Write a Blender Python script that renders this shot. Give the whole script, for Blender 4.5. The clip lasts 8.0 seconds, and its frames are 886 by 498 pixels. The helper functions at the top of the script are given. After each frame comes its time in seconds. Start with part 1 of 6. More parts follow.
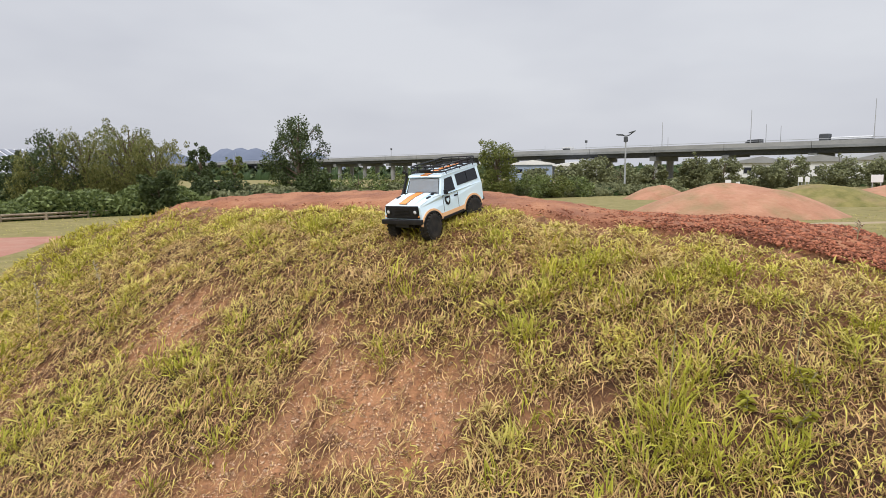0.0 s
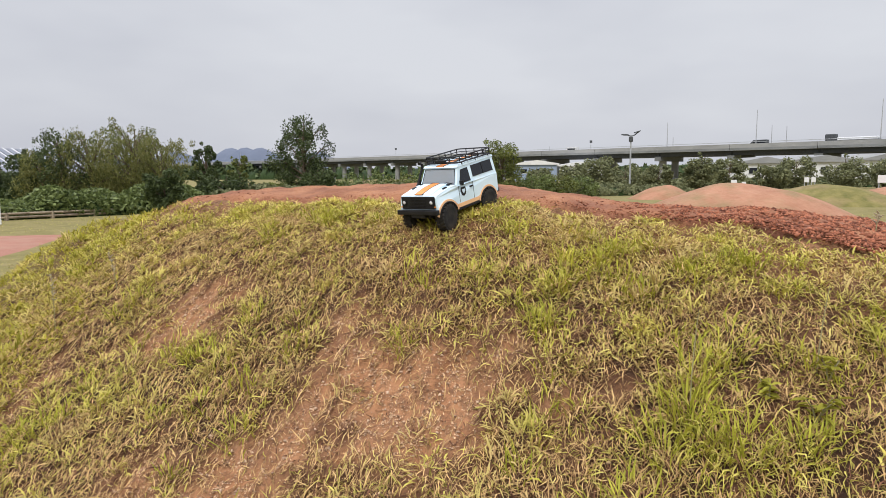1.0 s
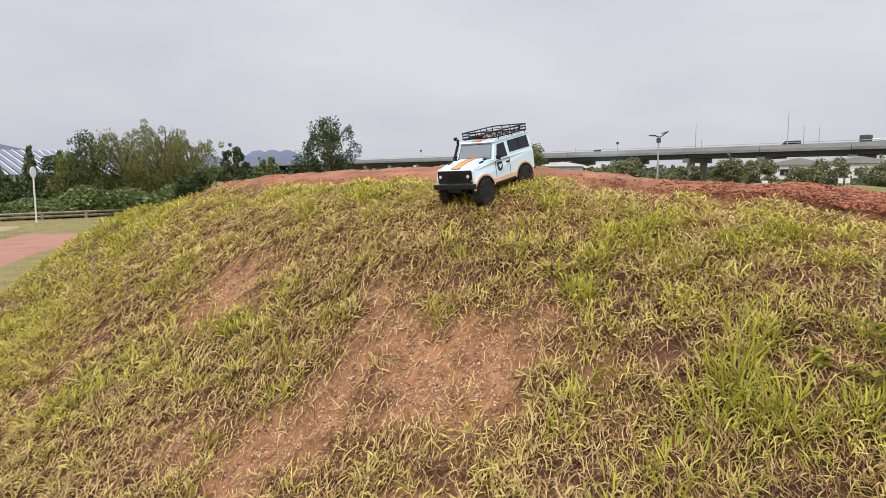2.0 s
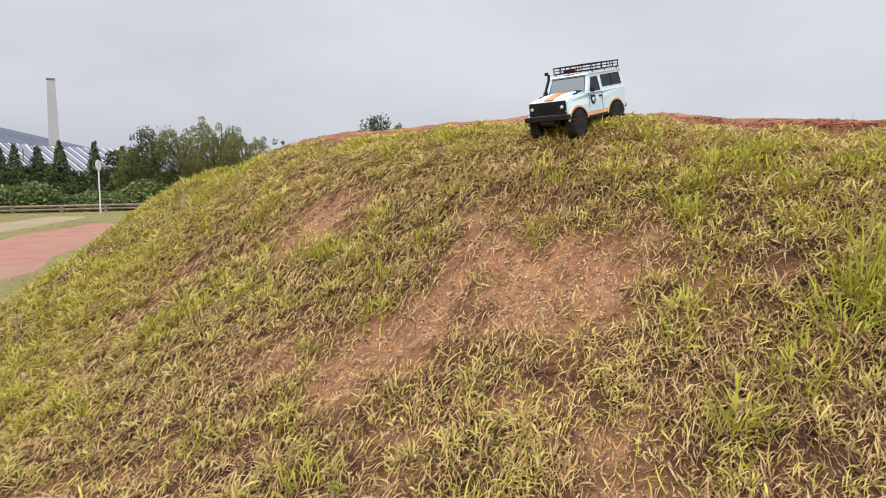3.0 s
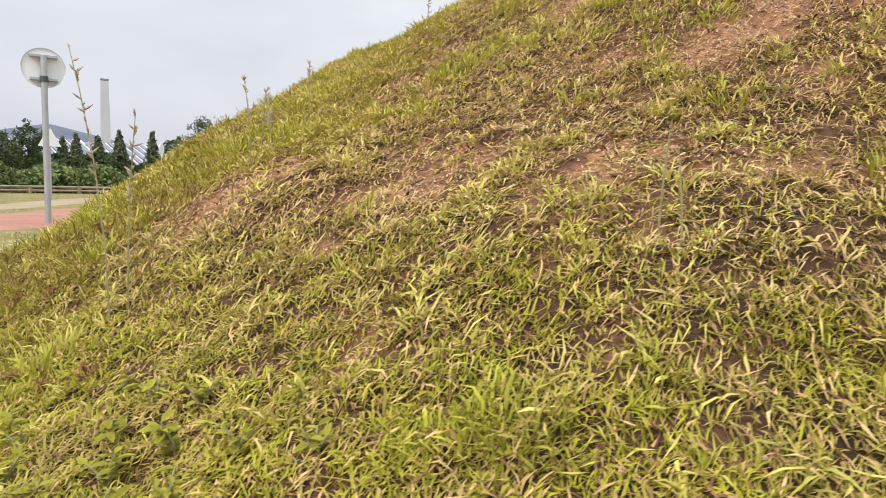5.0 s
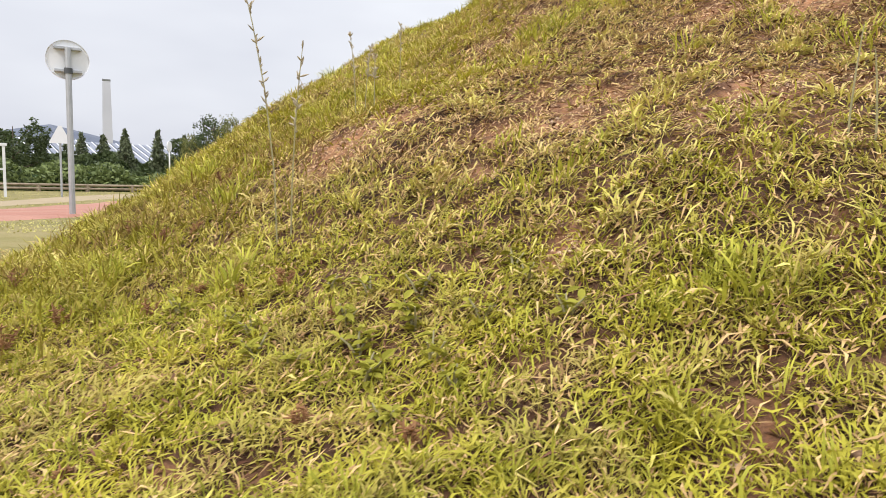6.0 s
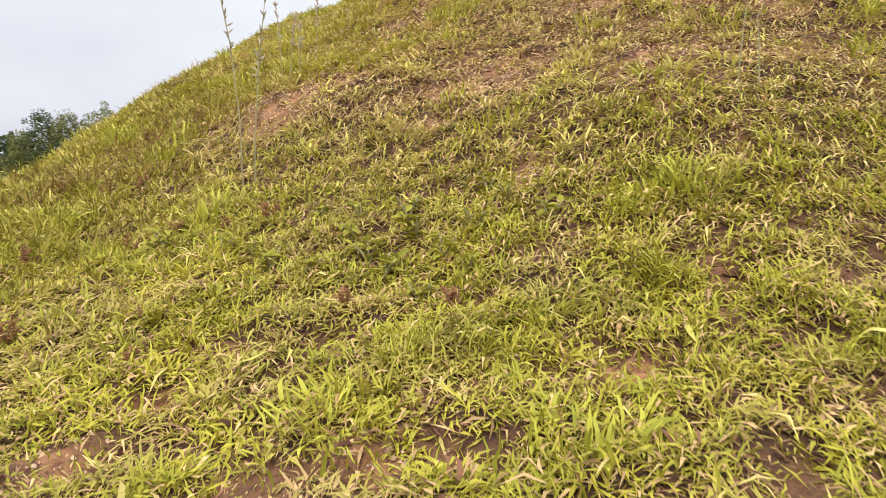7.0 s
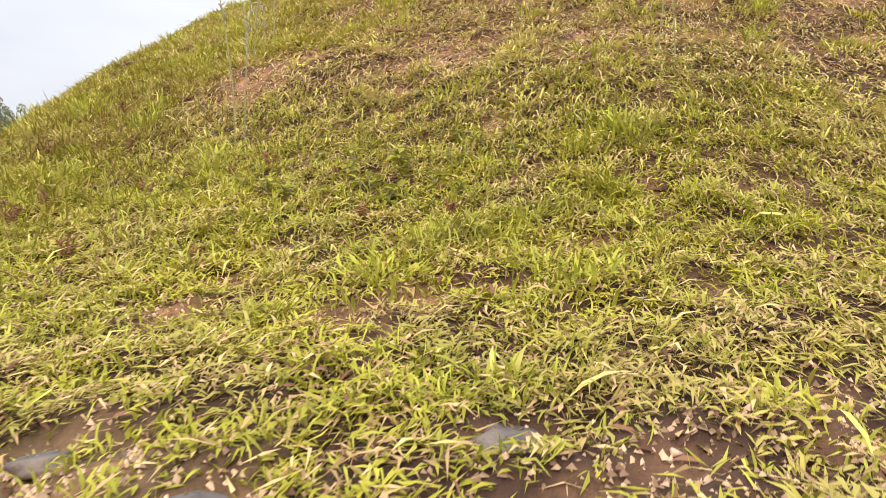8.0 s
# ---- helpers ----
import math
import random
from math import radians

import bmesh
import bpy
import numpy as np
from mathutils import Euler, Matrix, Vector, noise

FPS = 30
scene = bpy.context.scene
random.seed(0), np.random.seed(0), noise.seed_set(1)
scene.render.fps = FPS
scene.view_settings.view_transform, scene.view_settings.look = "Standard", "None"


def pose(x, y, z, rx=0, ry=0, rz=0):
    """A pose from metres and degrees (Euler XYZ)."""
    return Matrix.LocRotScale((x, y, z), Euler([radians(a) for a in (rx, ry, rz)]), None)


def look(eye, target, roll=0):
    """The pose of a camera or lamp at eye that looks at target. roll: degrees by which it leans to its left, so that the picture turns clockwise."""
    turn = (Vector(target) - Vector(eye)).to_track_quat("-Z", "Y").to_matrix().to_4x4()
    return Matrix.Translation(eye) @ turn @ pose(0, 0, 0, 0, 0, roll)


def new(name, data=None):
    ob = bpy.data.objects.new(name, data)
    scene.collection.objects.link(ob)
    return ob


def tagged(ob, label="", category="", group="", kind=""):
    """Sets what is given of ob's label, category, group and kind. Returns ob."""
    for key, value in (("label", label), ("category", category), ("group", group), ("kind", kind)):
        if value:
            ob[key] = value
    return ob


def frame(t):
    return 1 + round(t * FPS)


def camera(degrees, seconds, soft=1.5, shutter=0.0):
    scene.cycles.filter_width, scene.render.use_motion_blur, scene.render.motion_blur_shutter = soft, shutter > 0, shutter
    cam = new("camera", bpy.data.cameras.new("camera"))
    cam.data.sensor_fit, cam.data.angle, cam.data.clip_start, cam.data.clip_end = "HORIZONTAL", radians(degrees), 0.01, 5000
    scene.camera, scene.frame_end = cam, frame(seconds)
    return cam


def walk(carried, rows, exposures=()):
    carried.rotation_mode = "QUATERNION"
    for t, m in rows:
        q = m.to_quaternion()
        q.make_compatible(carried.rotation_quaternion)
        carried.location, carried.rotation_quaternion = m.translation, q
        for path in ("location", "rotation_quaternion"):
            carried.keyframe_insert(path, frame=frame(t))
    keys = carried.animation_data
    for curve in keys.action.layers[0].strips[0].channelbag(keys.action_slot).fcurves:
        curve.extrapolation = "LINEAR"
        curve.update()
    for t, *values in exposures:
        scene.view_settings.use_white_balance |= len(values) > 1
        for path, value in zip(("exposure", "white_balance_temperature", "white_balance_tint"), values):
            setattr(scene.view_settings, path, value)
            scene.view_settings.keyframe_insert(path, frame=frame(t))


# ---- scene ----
import itertools

cam = camera(69.0, 8.0, soft=0.5, shutter=0.16)
PATH = [
    (0, (0.032, 0.121, 1.689), (-0.01, 2.108, 1.463), -0.3),
    (0.5, (0.015, 0.121, 1.68), (-0.031, 2.108, 1.454), -0.2),
    (1, (0.003, 0.119, 1.666), (-0.052, 2.105, 1.44), -0.2),
    (2.3, (-0.043, 0.122, 1.568), (-0.205, 2.103, 1.349), -0.1),
    (2.5, (-0.059, 0.12, 1.543), (-0.244, 2.099, 1.321), -0.0),
    (3, (-0.134, 0.1, 1.426), (-0.405, 2.069, 1.211), 0.5),
    (3.5, (-0.232, 0.046, 1.275), (-0.557, 2.008, 1.061), 0.9),
    (4, (-0.392, -0.047, 1.066), (-0.743, 1.911, 0.855), 1.5),
    (4.2, (-0.455, -0.071, 0.994), (-0.816, 1.885, 0.785), 1.6),
    (5.3, (-0.779, -0.062, 0.762), (-1.163, 1.89, 0.563), 1.8),
    (5.5, (-0.814, -0.087, 0.742), (-1.199, 1.865, 0.542), 1.8),
    (6, (-0.91, -0.163, 0.691), (-1.297, 1.789, 0.489), 1.6),
    (6.5, (-0.979, -0.218, 0.651), (-1.251, 1.754, 0.453), 1.5),
    (7, (-1.038, -0.289, 0.602), (-1.009, 1.702, 0.416), 1.3),
    (7.5, (-1.074, -0.358, 0.556), (-0.845, 1.62, 0.378), 1.1),
    (8, (-1.131, -0.445, 0.522), (-0.859, 1.529, 0.346), 1.1),
]
walk(cam, [(t, look(e, g, r)) for t, e, g, r in PATH],
     [(0, 0.26), (1, 0.26), (2.5, 0.28), (3.5, 0.32), (4, 0.37), (5.5, 0.6), (7, 0.64), (8, 0.74)])

# ---- world and light ----
world = bpy.data.worlds.new("overcast_sky")
scene.world = world
world.use_nodes = True
wn, wl = world.node_tree.nodes, world.node_tree.links
wn.clear()
w_out = wn.new("ShaderNodeOutputWorld")
w_bg = wn.new("ShaderNodeBackground")
w_sky = wn.new("ShaderNodeTexSky")
w_sky.sky_type, w_sky.sun_disc = "NISHITA", False
SUN_EL, SUN_AZ = radians(46), radians(204)
w_sky.sun_elevation, w_sky.sun_rotation = SUN_EL, SUN_AZ
w_sky.air_density, w_sky.dust_density = 1.5, 4.0
w_co = wn.new("ShaderNodeTexCoord")
w_map = wn.new("ShaderNodeMapping")
w_map.inputs["Scale"].default_value = (1.0, 1.0, 3.0)
w_noise = wn.new("ShaderNodeTexNoise")
w_noise.inputs["Scale"].default_value = 1.6
w_noise.inputs["Detail"].default_value = 4.0
w_ramp = wn.new("ShaderNodeValToRGB")
w_ramp.color_ramp.elements[0].position, w_ramp.color_ramp.elements[0].color = 0.36, (6.2, 6.4, 7.2, 1)
w_ramp.color_ramp.elements[1].position, w_ramp.color_ramp.elements[1].color = 0.68, (8.0, 8.2, 8.8, 1)
w_mix = wn.new("ShaderNodeMixRGB")
w_mix.inputs["Fac"].default_value = 0.94
wl.new(w_co.outputs["Generated"], w_map.inputs["Vector"])
wl.new(w_map.outputs["Vector"], w_noise.inputs["Vector"])
wl.new(w_noise.outputs["Fac"], w_ramp.inputs["Fac"])
wl.new(w_sky.outputs["Color"], w_mix.inputs["Color1"])
wl.new(w_ramp.outputs["Color"], w_mix.inputs["Color2"])
# an overcast sky is about three times brighter overhead than at the horizon
w_sep = wn.new("ShaderNodeSeparateXYZ")
wl.new(w_co.outputs["Generated"], w_sep.inputs["Vector"])
w_up = wn.new("ShaderNodeMapRange")
w_up.interpolation_type = "SMOOTHSTEP"
w_up.inputs["From Min"].default_value, w_up.inputs["From Max"].default_value = 0.22, 0.95
w_up.inputs["To Min"].default_value, w_up.inputs["To Max"].default_value = 1.0, 3.2
wl.new(w_sep.outputs["Z"], w_up.inputs["Value"])
w_bright = wn.new("ShaderNodeVectorMath")
w_bright.operation = "SCALE"
wl.new(w_mix.outputs["Color"], w_bright.inputs[0])
wl.new(w_up.outputs["Result"], w_bright.inputs["Scale"])
wl.new(w_bright.outputs["Vector"], w_bg.inputs["Color"])
w_bg.inputs["Strength"].default_value = 0.075
wl.new(w_bg.outputs["Background"], w_out.inputs["Surface"])

sun_data = bpy.data.lights.new("sun", "SUN")
sun_data.energy, sun_data.angle, sun_data.color = 1.5, radians(12), (1.0, 0.96, 0.9)
sun = new("sun", sun_data)
sun_dir = Vector((math.sin(SUN_AZ) * math.cos(SUN_EL), math.cos(SUN_AZ) * math.cos(SUN_EL), math.sin(SUN_EL)))
sun.matrix_world = look(sun_dir * 50, (0, 0, 0))


# ---- materials ----
def material(name, a, b, scale=8.0, rough=0.8, metal=0.0, bump=0.2, bump_scale=60.0, island=0.0, objrand=0.0,
             translucent=0.0, coat=0.0, c=None, c_scale=1.5, c_amount=0.5, spec=0.3):
    """Two colours mixed by noise, a third by broad stains; optional variation per island or per object; fine relief."""
    m = bpy.data.materials.new(name)
    m.use_nodes = True
    n, l = m.node_tree.nodes, m.node_tree.links
    bsdf = n["Principled BSDF"]
    co = n.new("ShaderNodeTexCoord")
    n1 = n.new("ShaderNodeTexNoise")
    n1.inputs["Scale"].default_value, n1.inputs["Detail"].default_value, n1.inputs["Roughness"].default_value = scale, 6, 0.6
    l.new(co.outputs["Object"], n1.inputs["Vector"])
    mr = n.new("ShaderNodeMapRange")
    mr.inputs["From Min"].default_value, mr.inputs["From Max"].default_value = 0.3, 0.7
    l.new(n1.outputs["Fac"], mr.inputs["Value"])
    mix = n.new("ShaderNodeMixRGB")
    mix.inputs["Color1"].default_value, mix.inputs["Color2"].default_value = (*a, 1), (*b, 1)
    fac = mr.outputs["Result"]
    if island or objrand:
        src = n.new("ShaderNodeNewGeometry").outputs["Random Per Island"] if island else n.new("ShaderNodeObjectInfo").outputs["Random"]
        blend = n.new("ShaderNodeMix")
        blend.inputs["Factor"].default_value = island or objrand
        l.new(fac, blend.inputs[2])
        l.new(src, blend.inputs[3])
        fac = blend.outputs[0]
    l.new(fac, mix.inputs["Fac"])
    colour = mix.outputs["Color"]
    if c:
        n2 = n.new("ShaderNodeTexNoise")
        n2.inputs["Scale"].default_value, n2.inputs["Detail"].default_value = c_scale, 4
        l.new(co.outputs["Object"], n2.inputs["Vector"])
        mr2 = n.new("ShaderNodeMapRange")
        mr2.inputs["From Min"].default_value, mr2.inputs["From Max"].default_value = 0.45, 0.68
        mr2.inputs["To Max"].default_value = c_amount
        l.new(n2.outputs["Fac"], mr2.inputs["Value"])
        mix2 = n.new("ShaderNodeMixRGB")
        mix2.inputs["Color2"].default_value = (*c, 1)
        l.new(mr2.outputs["Result"], mix2.inputs["Fac"])
        l.new(colour, mix2.inputs["Color1"])
        colour = mix2.outputs["Color"]
    l.new(colour, bsdf.inputs["Base Color"])
    bsdf.inputs["Roughness"].default_value, bsdf.inputs["Metallic"].default_value = rough, metal
    bsdf.inputs["Specular IOR Level"].default_value = spec
    bsdf.inputs["Coat Weight"].default_value = coat
    if bump:
        nb = n.new("ShaderNodeTexNoise")
        nb.inputs["Scale"].default_value, nb.inputs["Detail"].default_value = bump_scale, 5
        l.new(co.outputs["Object"], nb.inputs["Vector"])
        bp = n.new("ShaderNodeBump")
        bp.inputs["Strength"].default_value, bp.inputs["Distance"].default_value = bump, 1.0 / bump_scale
        l.new(nb.outputs["Fac"], bp.inputs["Height"])
        l.new(bp.outputs["Normal"], bsdf.inputs["Normal"])
    if translucent:
        tr = n.new("ShaderNodeBsdfTranslucent")
        l.new(colour, tr.inputs["Color"])
        ms = n.new("ShaderNodeMixShader")
        ms.inputs["Fac"].default_value = translucent
        l.new(bsdf.outputs["BSDF"], ms.inputs[1])
        l.new(tr.outputs["BSDF"], ms.inputs[2])
        l.new(ms.outputs["Shader"], n["Material Output"].inputs["Surface"])
    return m


def ground_material():
    """Pinkish soil with thatch where the turf attribute is high, fading to mown turf; shade between blades is painted
    into the soil.
    """
    m = material("soil_and_turf", (0.28, 0.123, 0.055), (0.49, 0.262, 0.132), scale=9, rough=0.95, bump=0.7, bump_scale=90,
                 c=(0.143, 0.0588, 0.0294), c_scale=9, c_amount=0.8)
    n, l = m.node_tree.nodes, m.node_tree.links
    bsdf = n["Principled BSDF"]
    soil = bsdf.inputs["Base Color"].links[0].from_socket
    co = n.new("ShaderNodeTexCoord")
    no = n.new("ShaderNodeTexNoise")
    no.inputs["Scale"].default_value, no.inputs["Detail"].default_value, no.inputs["Roughness"].default_value = 1.3, 9, 0.75
    l.new(co.outputs["Object"], no.inputs["Vector"])
    ramp = n.new("ShaderNodeValToRGB")
    e = ramp.color_ramp.elements
    e[0].position, e[0].color = 0.32, (0.13, 0.115, 0.035, 1)
    e[1].position, e[1].color = 0.68, (0.27, 0.215, 0.10, 1)
    mid = e.new(0.5)
    mid.color = (0.195, 0.165, 0.056, 1)
    l.new(no.outputs["Fac"], ramp.inputs["Fac"])
    at = n.new("ShaderNodeAttribute")
    at.attribute_name = "turf"
    crumb = n.new("ShaderNodeTexNoise")
    crumb.inputs["Scale"].default_value, crumb.inputs["Detail"].default_value, crumb.inputs["Roughness"].default_value = 70, 6, 0.8
    l.new(co.outputs["Object"], crumb.inputs["Vector"])
    cr = n.new("ShaderNodeMapRange")
    cr.inputs["From Min"].default_value, cr.inputs["From Max"].default_value = 0.46, 0.62
    l.new(crumb.outputs["Fac"], cr.inputs["Value"])
    crumbs = n.new("ShaderNodeMixRGB")
    crumbs.inputs["Color2"].default_value = (0.17, 0.085, 0.045, 1)
    l.new(cr.outputs["Result"], crumbs.inputs["Fac"])
    l.new(soil, crumbs.inputs["Color1"])
    soil = crumbs.outputs["Color"]
    # dark soil taken near black, painting in the shade between grass blades
    gap_at = n.new("ShaderNodeAttribute")
    gap_at.attribute_name = "humus_shade"
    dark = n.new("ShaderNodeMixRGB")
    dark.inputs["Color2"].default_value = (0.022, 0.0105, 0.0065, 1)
    l.new(gap_at.outputs["Fac"], dark.inputs["Fac"])
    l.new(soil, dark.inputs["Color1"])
    mix = n.new("ShaderNodeMixRGB")
    l.new(at.outputs["Fac"], mix.inputs["Fac"])
    l.new(dark.outputs["Color"], mix.inputs["Color1"])
    l.new(ramp.outputs["Color"], mix.inputs["Color2"])
    l.new(mix.outputs["Color"], bsdf.inputs["Base Color"])
    return m


def glass_material(name, tint, rough=0.05, clear=0.6):
    m = bpy.data.materials.new(name)
    m.use_nodes = True
    b = m.node_tree.nodes["Principled BSDF"]
    b.inputs["Base Color"].default_value = (*tint, 1)
    b.inputs["Roughness"].default_value = rough
    b.inputs["Transmission Weight"].default_value = clear
    b.inputs["IOR"].default_value = 1.45
    return m


GROUND = ground_material()
RED_DIRT = material("red_dirt", (0.25, 0.10, 0.052), (0.40, 0.19, 0.10), scale=5, rough=0.95, bump=0.9, bump_scale=70,
                    c=(0.168, 0.0672, 0.0437), c_scale=7.0, c_amount=0.75)
RED_FAR = material("red_dirt_dry", (0.31, 0.145, 0.085), (0.42, 0.225, 0.14), scale=1.2, rough=0.95, bump=0.5, bump_scale=6,
                   c=(0.227, 0.168, 0.084), c_scale=0.8, c_amount=0.75)
RED_LANE = material("red_lane", (0.29, 0.128, 0.09), (0.37, 0.185, 0.132), scale=1.5, rough=0.95, bump=0.4, bump_scale=8,
                    c=(0.336, 0.202, 0.143), c_scale=0.9, c_amount=0.6)
RED_STONE = material("red_stone", (0.06, 0.016, 0.010), (0.46, 0.17, 0.09), scale=20, rough=0.9, bump=0.4, bump_scale=200, island=0.8)
PEBBLE = material("pebble", (0.15, 0.07, 0.036), (0.66, 0.47, 0.32), scale=30, rough=0.9, bump=0.3, bump_scale=300, island=0.8)
CRUMB = material("soil_crumb", (0.10, 0.045, 0.022), (0.70, 0.46, 0.27), scale=20, rough=0.95, bump=0, island=0.9)
TAN_PATH = material("sandy_path", (0.26, 0.205, 0.12), (0.34, 0.265, 0.165), scale=0.8, rough=0.95, bump=0.3, bump_scale=8)
GRASS = material("grass_blade", (0.22, 0.205, 0.035), (0.86, 0.75, 0.19), scale=14, rough=0.6, bump=0, island=0.4, translucent=0.22,
                 c=(0.60, 0.43, 0.21), c_scale=6.0, c_amount=0.8, spec=0.12)
GRASS_SHORT = material("grass_mat", (0.18, 0.178, 0.016), (0.56, 0.485, 0.06), scale=11, rough=0.6, bump=0, island=0.3, translucent=0.2,
                       c=(0.46, 0.345, 0.13), c_scale=9.0, c_amount=0.7, spec=0.12)
GRASS_SHOULDER = material("grass_shoulder", (0.14, 0.135, 0.014), (0.43, 0.365, 0.05), scale=9, rough=0.8, bump=0, island=0.3, translucent=0.2,
                          c=(0.20, 0.105, 0.05), c_scale=7.0, c_amount=0.8, spec=0.12)
GRASS_LUSH = material("grass_lush", (0.20, 0.215, 0.022), (0.61, 0.565, 0.085), scale=5, rough=0.55, bump=0, island=0.7, translucent=0.25, spec=0.12)
GRASS_FIELD = material("field_grass", (0.34, 0.31, 0.09), (0.50, 0.44, 0.16), scale=0.5, rough=0.7, bump=0, island=0.5, translucent=0.2)
DEAD_LEAF = material("dead_leaf", (0.055, 0.024, 0.015), (0.24, 0.115, 0.065), scale=10, rough=0.85, bump=0, island=0.8, spec=0.12)
STRAW = material("dead_grass", (0.15, 0.075, 0.03), (0.76, 0.52, 0.235), scale=4, rough=0.8, bump=0, island=0.8, translucent=0.15, spec=0.12)
WEED_LEAF = material("weed_leaf", (0.19, 0.185, 0.022), (0.46, 0.43, 0.07), scale=20, rough=0.75, spec=0.12, bump=0.2, bump_scale=150, objrand=0.5, translucent=0.3)
WEED_STEM = material("weed_stem", (0.20, 0.18, 0.09), (0.36, 0.32, 0.17), scale=30, rough=0.7, bump=0.2, bump_scale=200)
SEED_HEAD = material("seed_head", (0.30, 0.25, 0.17), (0.45, 0.38, 0.27), scale=40, rough=0.9, bump=0.3, bump_scale=300)
LEAF_DARK = material("leaf_dark", (0.024, 0.04, 0.013), (0.105, 0.135, 0.045), scale=1.2, rough=0.6, bump=0, island=0.6, translucent=0.25)
LEAF_MID = material("leaf_mid", (0.0585, 0.0765, 0.0162), (0.216, 0.234, 0.063), scale=1.0, rough=0.6, bump=0, island=0.6, translucent=0.25)
LEAF_WILLOW = material("leaf_willow", (0.055, 0.064, 0.015), (0.29, 0.285, 0.085), scale=0.8, rough=0.6, bump=0, island=0.6, translucent=0.3)
LEAF_VINE = material("leaf_vine", (0.04, 0.062, 0.014), (0.25, 0.30, 0.10), scale=0.7, rough=0.5, bump=0, island=0.7, translucent=0.25)
# far foliage: lighter, greyer greens with the haze mixed into the colour
LEAF_HAZED = material("leaf_hazed", (0.085, 0.095, 0.045), (0.27, 0.28, 0.14), scale=0.6, rough=0.7, bump=0, island=0.6, translucent=0.2)
# conifer green lightened to carry painted haze
LEAF_CONIFER_HAZED = material("leaf_conifer_hazed", (0.063, 0.081, 0.0405), (0.153, 0.171, 0.081), scale=1.2, rough=0.7, bump=0, island=0.6)
BARK = material("bark", (0.07, 0.05, 0.035), (0.17, 0.13, 0.09), scale=6, rough=0.95, bump=0.8, bump_scale=25)
# near-black green: the shade inside the foliage, painted on a solid core
HEDGE_SHADE = material("hedge_inner_shade", (0.012, 0.022, 0.006), (0.04, 0.07, 0.018), scale=3, rough=0.9, bump=0.8, bump_scale=8)
CONCRETE = material("concrete", (0.168, 0.176, 0.176), (0.244, 0.252, 0.252), scale=0.25, rough=0.9, bump=0.3, bump_scale=2,
                    c=(0.126, 0.13, 0.134), c_scale=0.08, c_amount=0.6)
CONCRETE_PALE = material("concrete_pale", (0.235, 0.239, 0.239), (0.311, 0.311, 0.302), scale=0.15, rough=0.9, bump=0.2, bump_scale=1.5)
# concrete with a bluish cast that paints in the haze before the pylon
PYLON = material("pylon_concrete_hazed", (0.44, 0.445, 0.48), (0.52, 0.525, 0.56), scale=0.02, rough=0.9, bump=0)
STEEL_GREY = material("galvanised_steel", (0.36, 0.37, 0.38), (0.48, 0.49, 0.50), scale=5, rough=0.5, metal=0.6, bump=0.1, bump_scale=40)
DARK_STEEL = material("dark_steel", (0.05, 0.055, 0.06), (0.10, 0.105, 0.11), scale=5, rough=0.6, metal=0.3, bump=0.1, bump_scale=40)
WHITE_PAINT = material("white_paint", (0.648, 0.648, 0.639), (0.72, 0.72, 0.711), scale=2, rough=0.6, bump=0.05, bump_scale=30,
                       c=(0.54, 0.531, 0.504), c_scale=1, c_amount=0.4)
SIGN_BACK = material("sign_back", (0.66, 0.67, 0.68), (0.74, 0.75, 0.76), scale=3, rough=0.5, metal=0.0, bump=0.05, bump_scale=30)
BLUE_WALL = material("blue_wall", (0.22, 0.28, 0.38), (0.28, 0.34, 0.45), scale=0.3, rough=0.8, bump=0.1, bump_scale=3)
PANEL_BLUE = material("panel_blue", (0.09, 0.10, 0.13), (0.14, 0.16, 0.20), scale=0.2, rough=0.35, bump=0, spec=0.5)
TIMBER = material("weathered_timber", (0.18, 0.14, 0.10), (0.38, 0.31, 0.22), scale=4, rough=0.9, bump=0.5, bump_scale=30)
# distance haze is painted into both hill colours as blue-grey
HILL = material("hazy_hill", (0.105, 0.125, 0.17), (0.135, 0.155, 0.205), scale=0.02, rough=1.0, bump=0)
HILL_NEAR = material("wooded_hill_hazed", (0.09, 0.104, 0.135), (0.131, 0.144, 0.176), scale=0.05, rough=1.0, bump=0.5, bump_scale=0.2)
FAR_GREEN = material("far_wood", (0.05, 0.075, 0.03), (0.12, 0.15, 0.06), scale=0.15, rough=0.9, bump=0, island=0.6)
CAR_PAINT = material("pale_blue_plastic", (0.66, 0.83, 0.94), (0.71, 0.86, 0.95), scale=30, rough=0.35, bump=0.03, bump_scale=400, coat=0.3, spec=0.5,
                     c=(0.54, 0.68, 0.74), c_scale=12, c_amount=0.25)
CAR_ORANGE = material("orange_film", (0.80, 0.23, 0.025), (0.86, 0.28, 0.04), scale=40, rough=0.4, bump=0.02, bump_scale=400, spec=0.5)
CAR_PEACH = material("pale_orange_film", (0.80, 0.45, 0.22), (0.86, 0.52, 0.28), scale=40, rough=0.4, bump=0.02, bump_scale=400, spec=0.5)
CAR_BLACK = material("black_plastic", (0.006, 0.006, 0.007), (0.014, 0.014, 0.016), scale=60, rough=0.55, bump=0.1, bump_scale=500)
RUBBER = material("tyre_rubber", (0.012, 0.012, 0.012), (0.030, 0.028, 0.026), scale=50, rough=0.85, bump=0.3, bump_scale=500,
                  c=(0.07, 0.05, 0.035), c_scale=30, c_amount=0.35)
RIM_BLACK = material("rim_black", (0.014, 0.014, 0.016), (0.03, 0.03, 0.032), scale=60, rough=0.4, bump=0.05, bump_scale=400, spec=0.5)
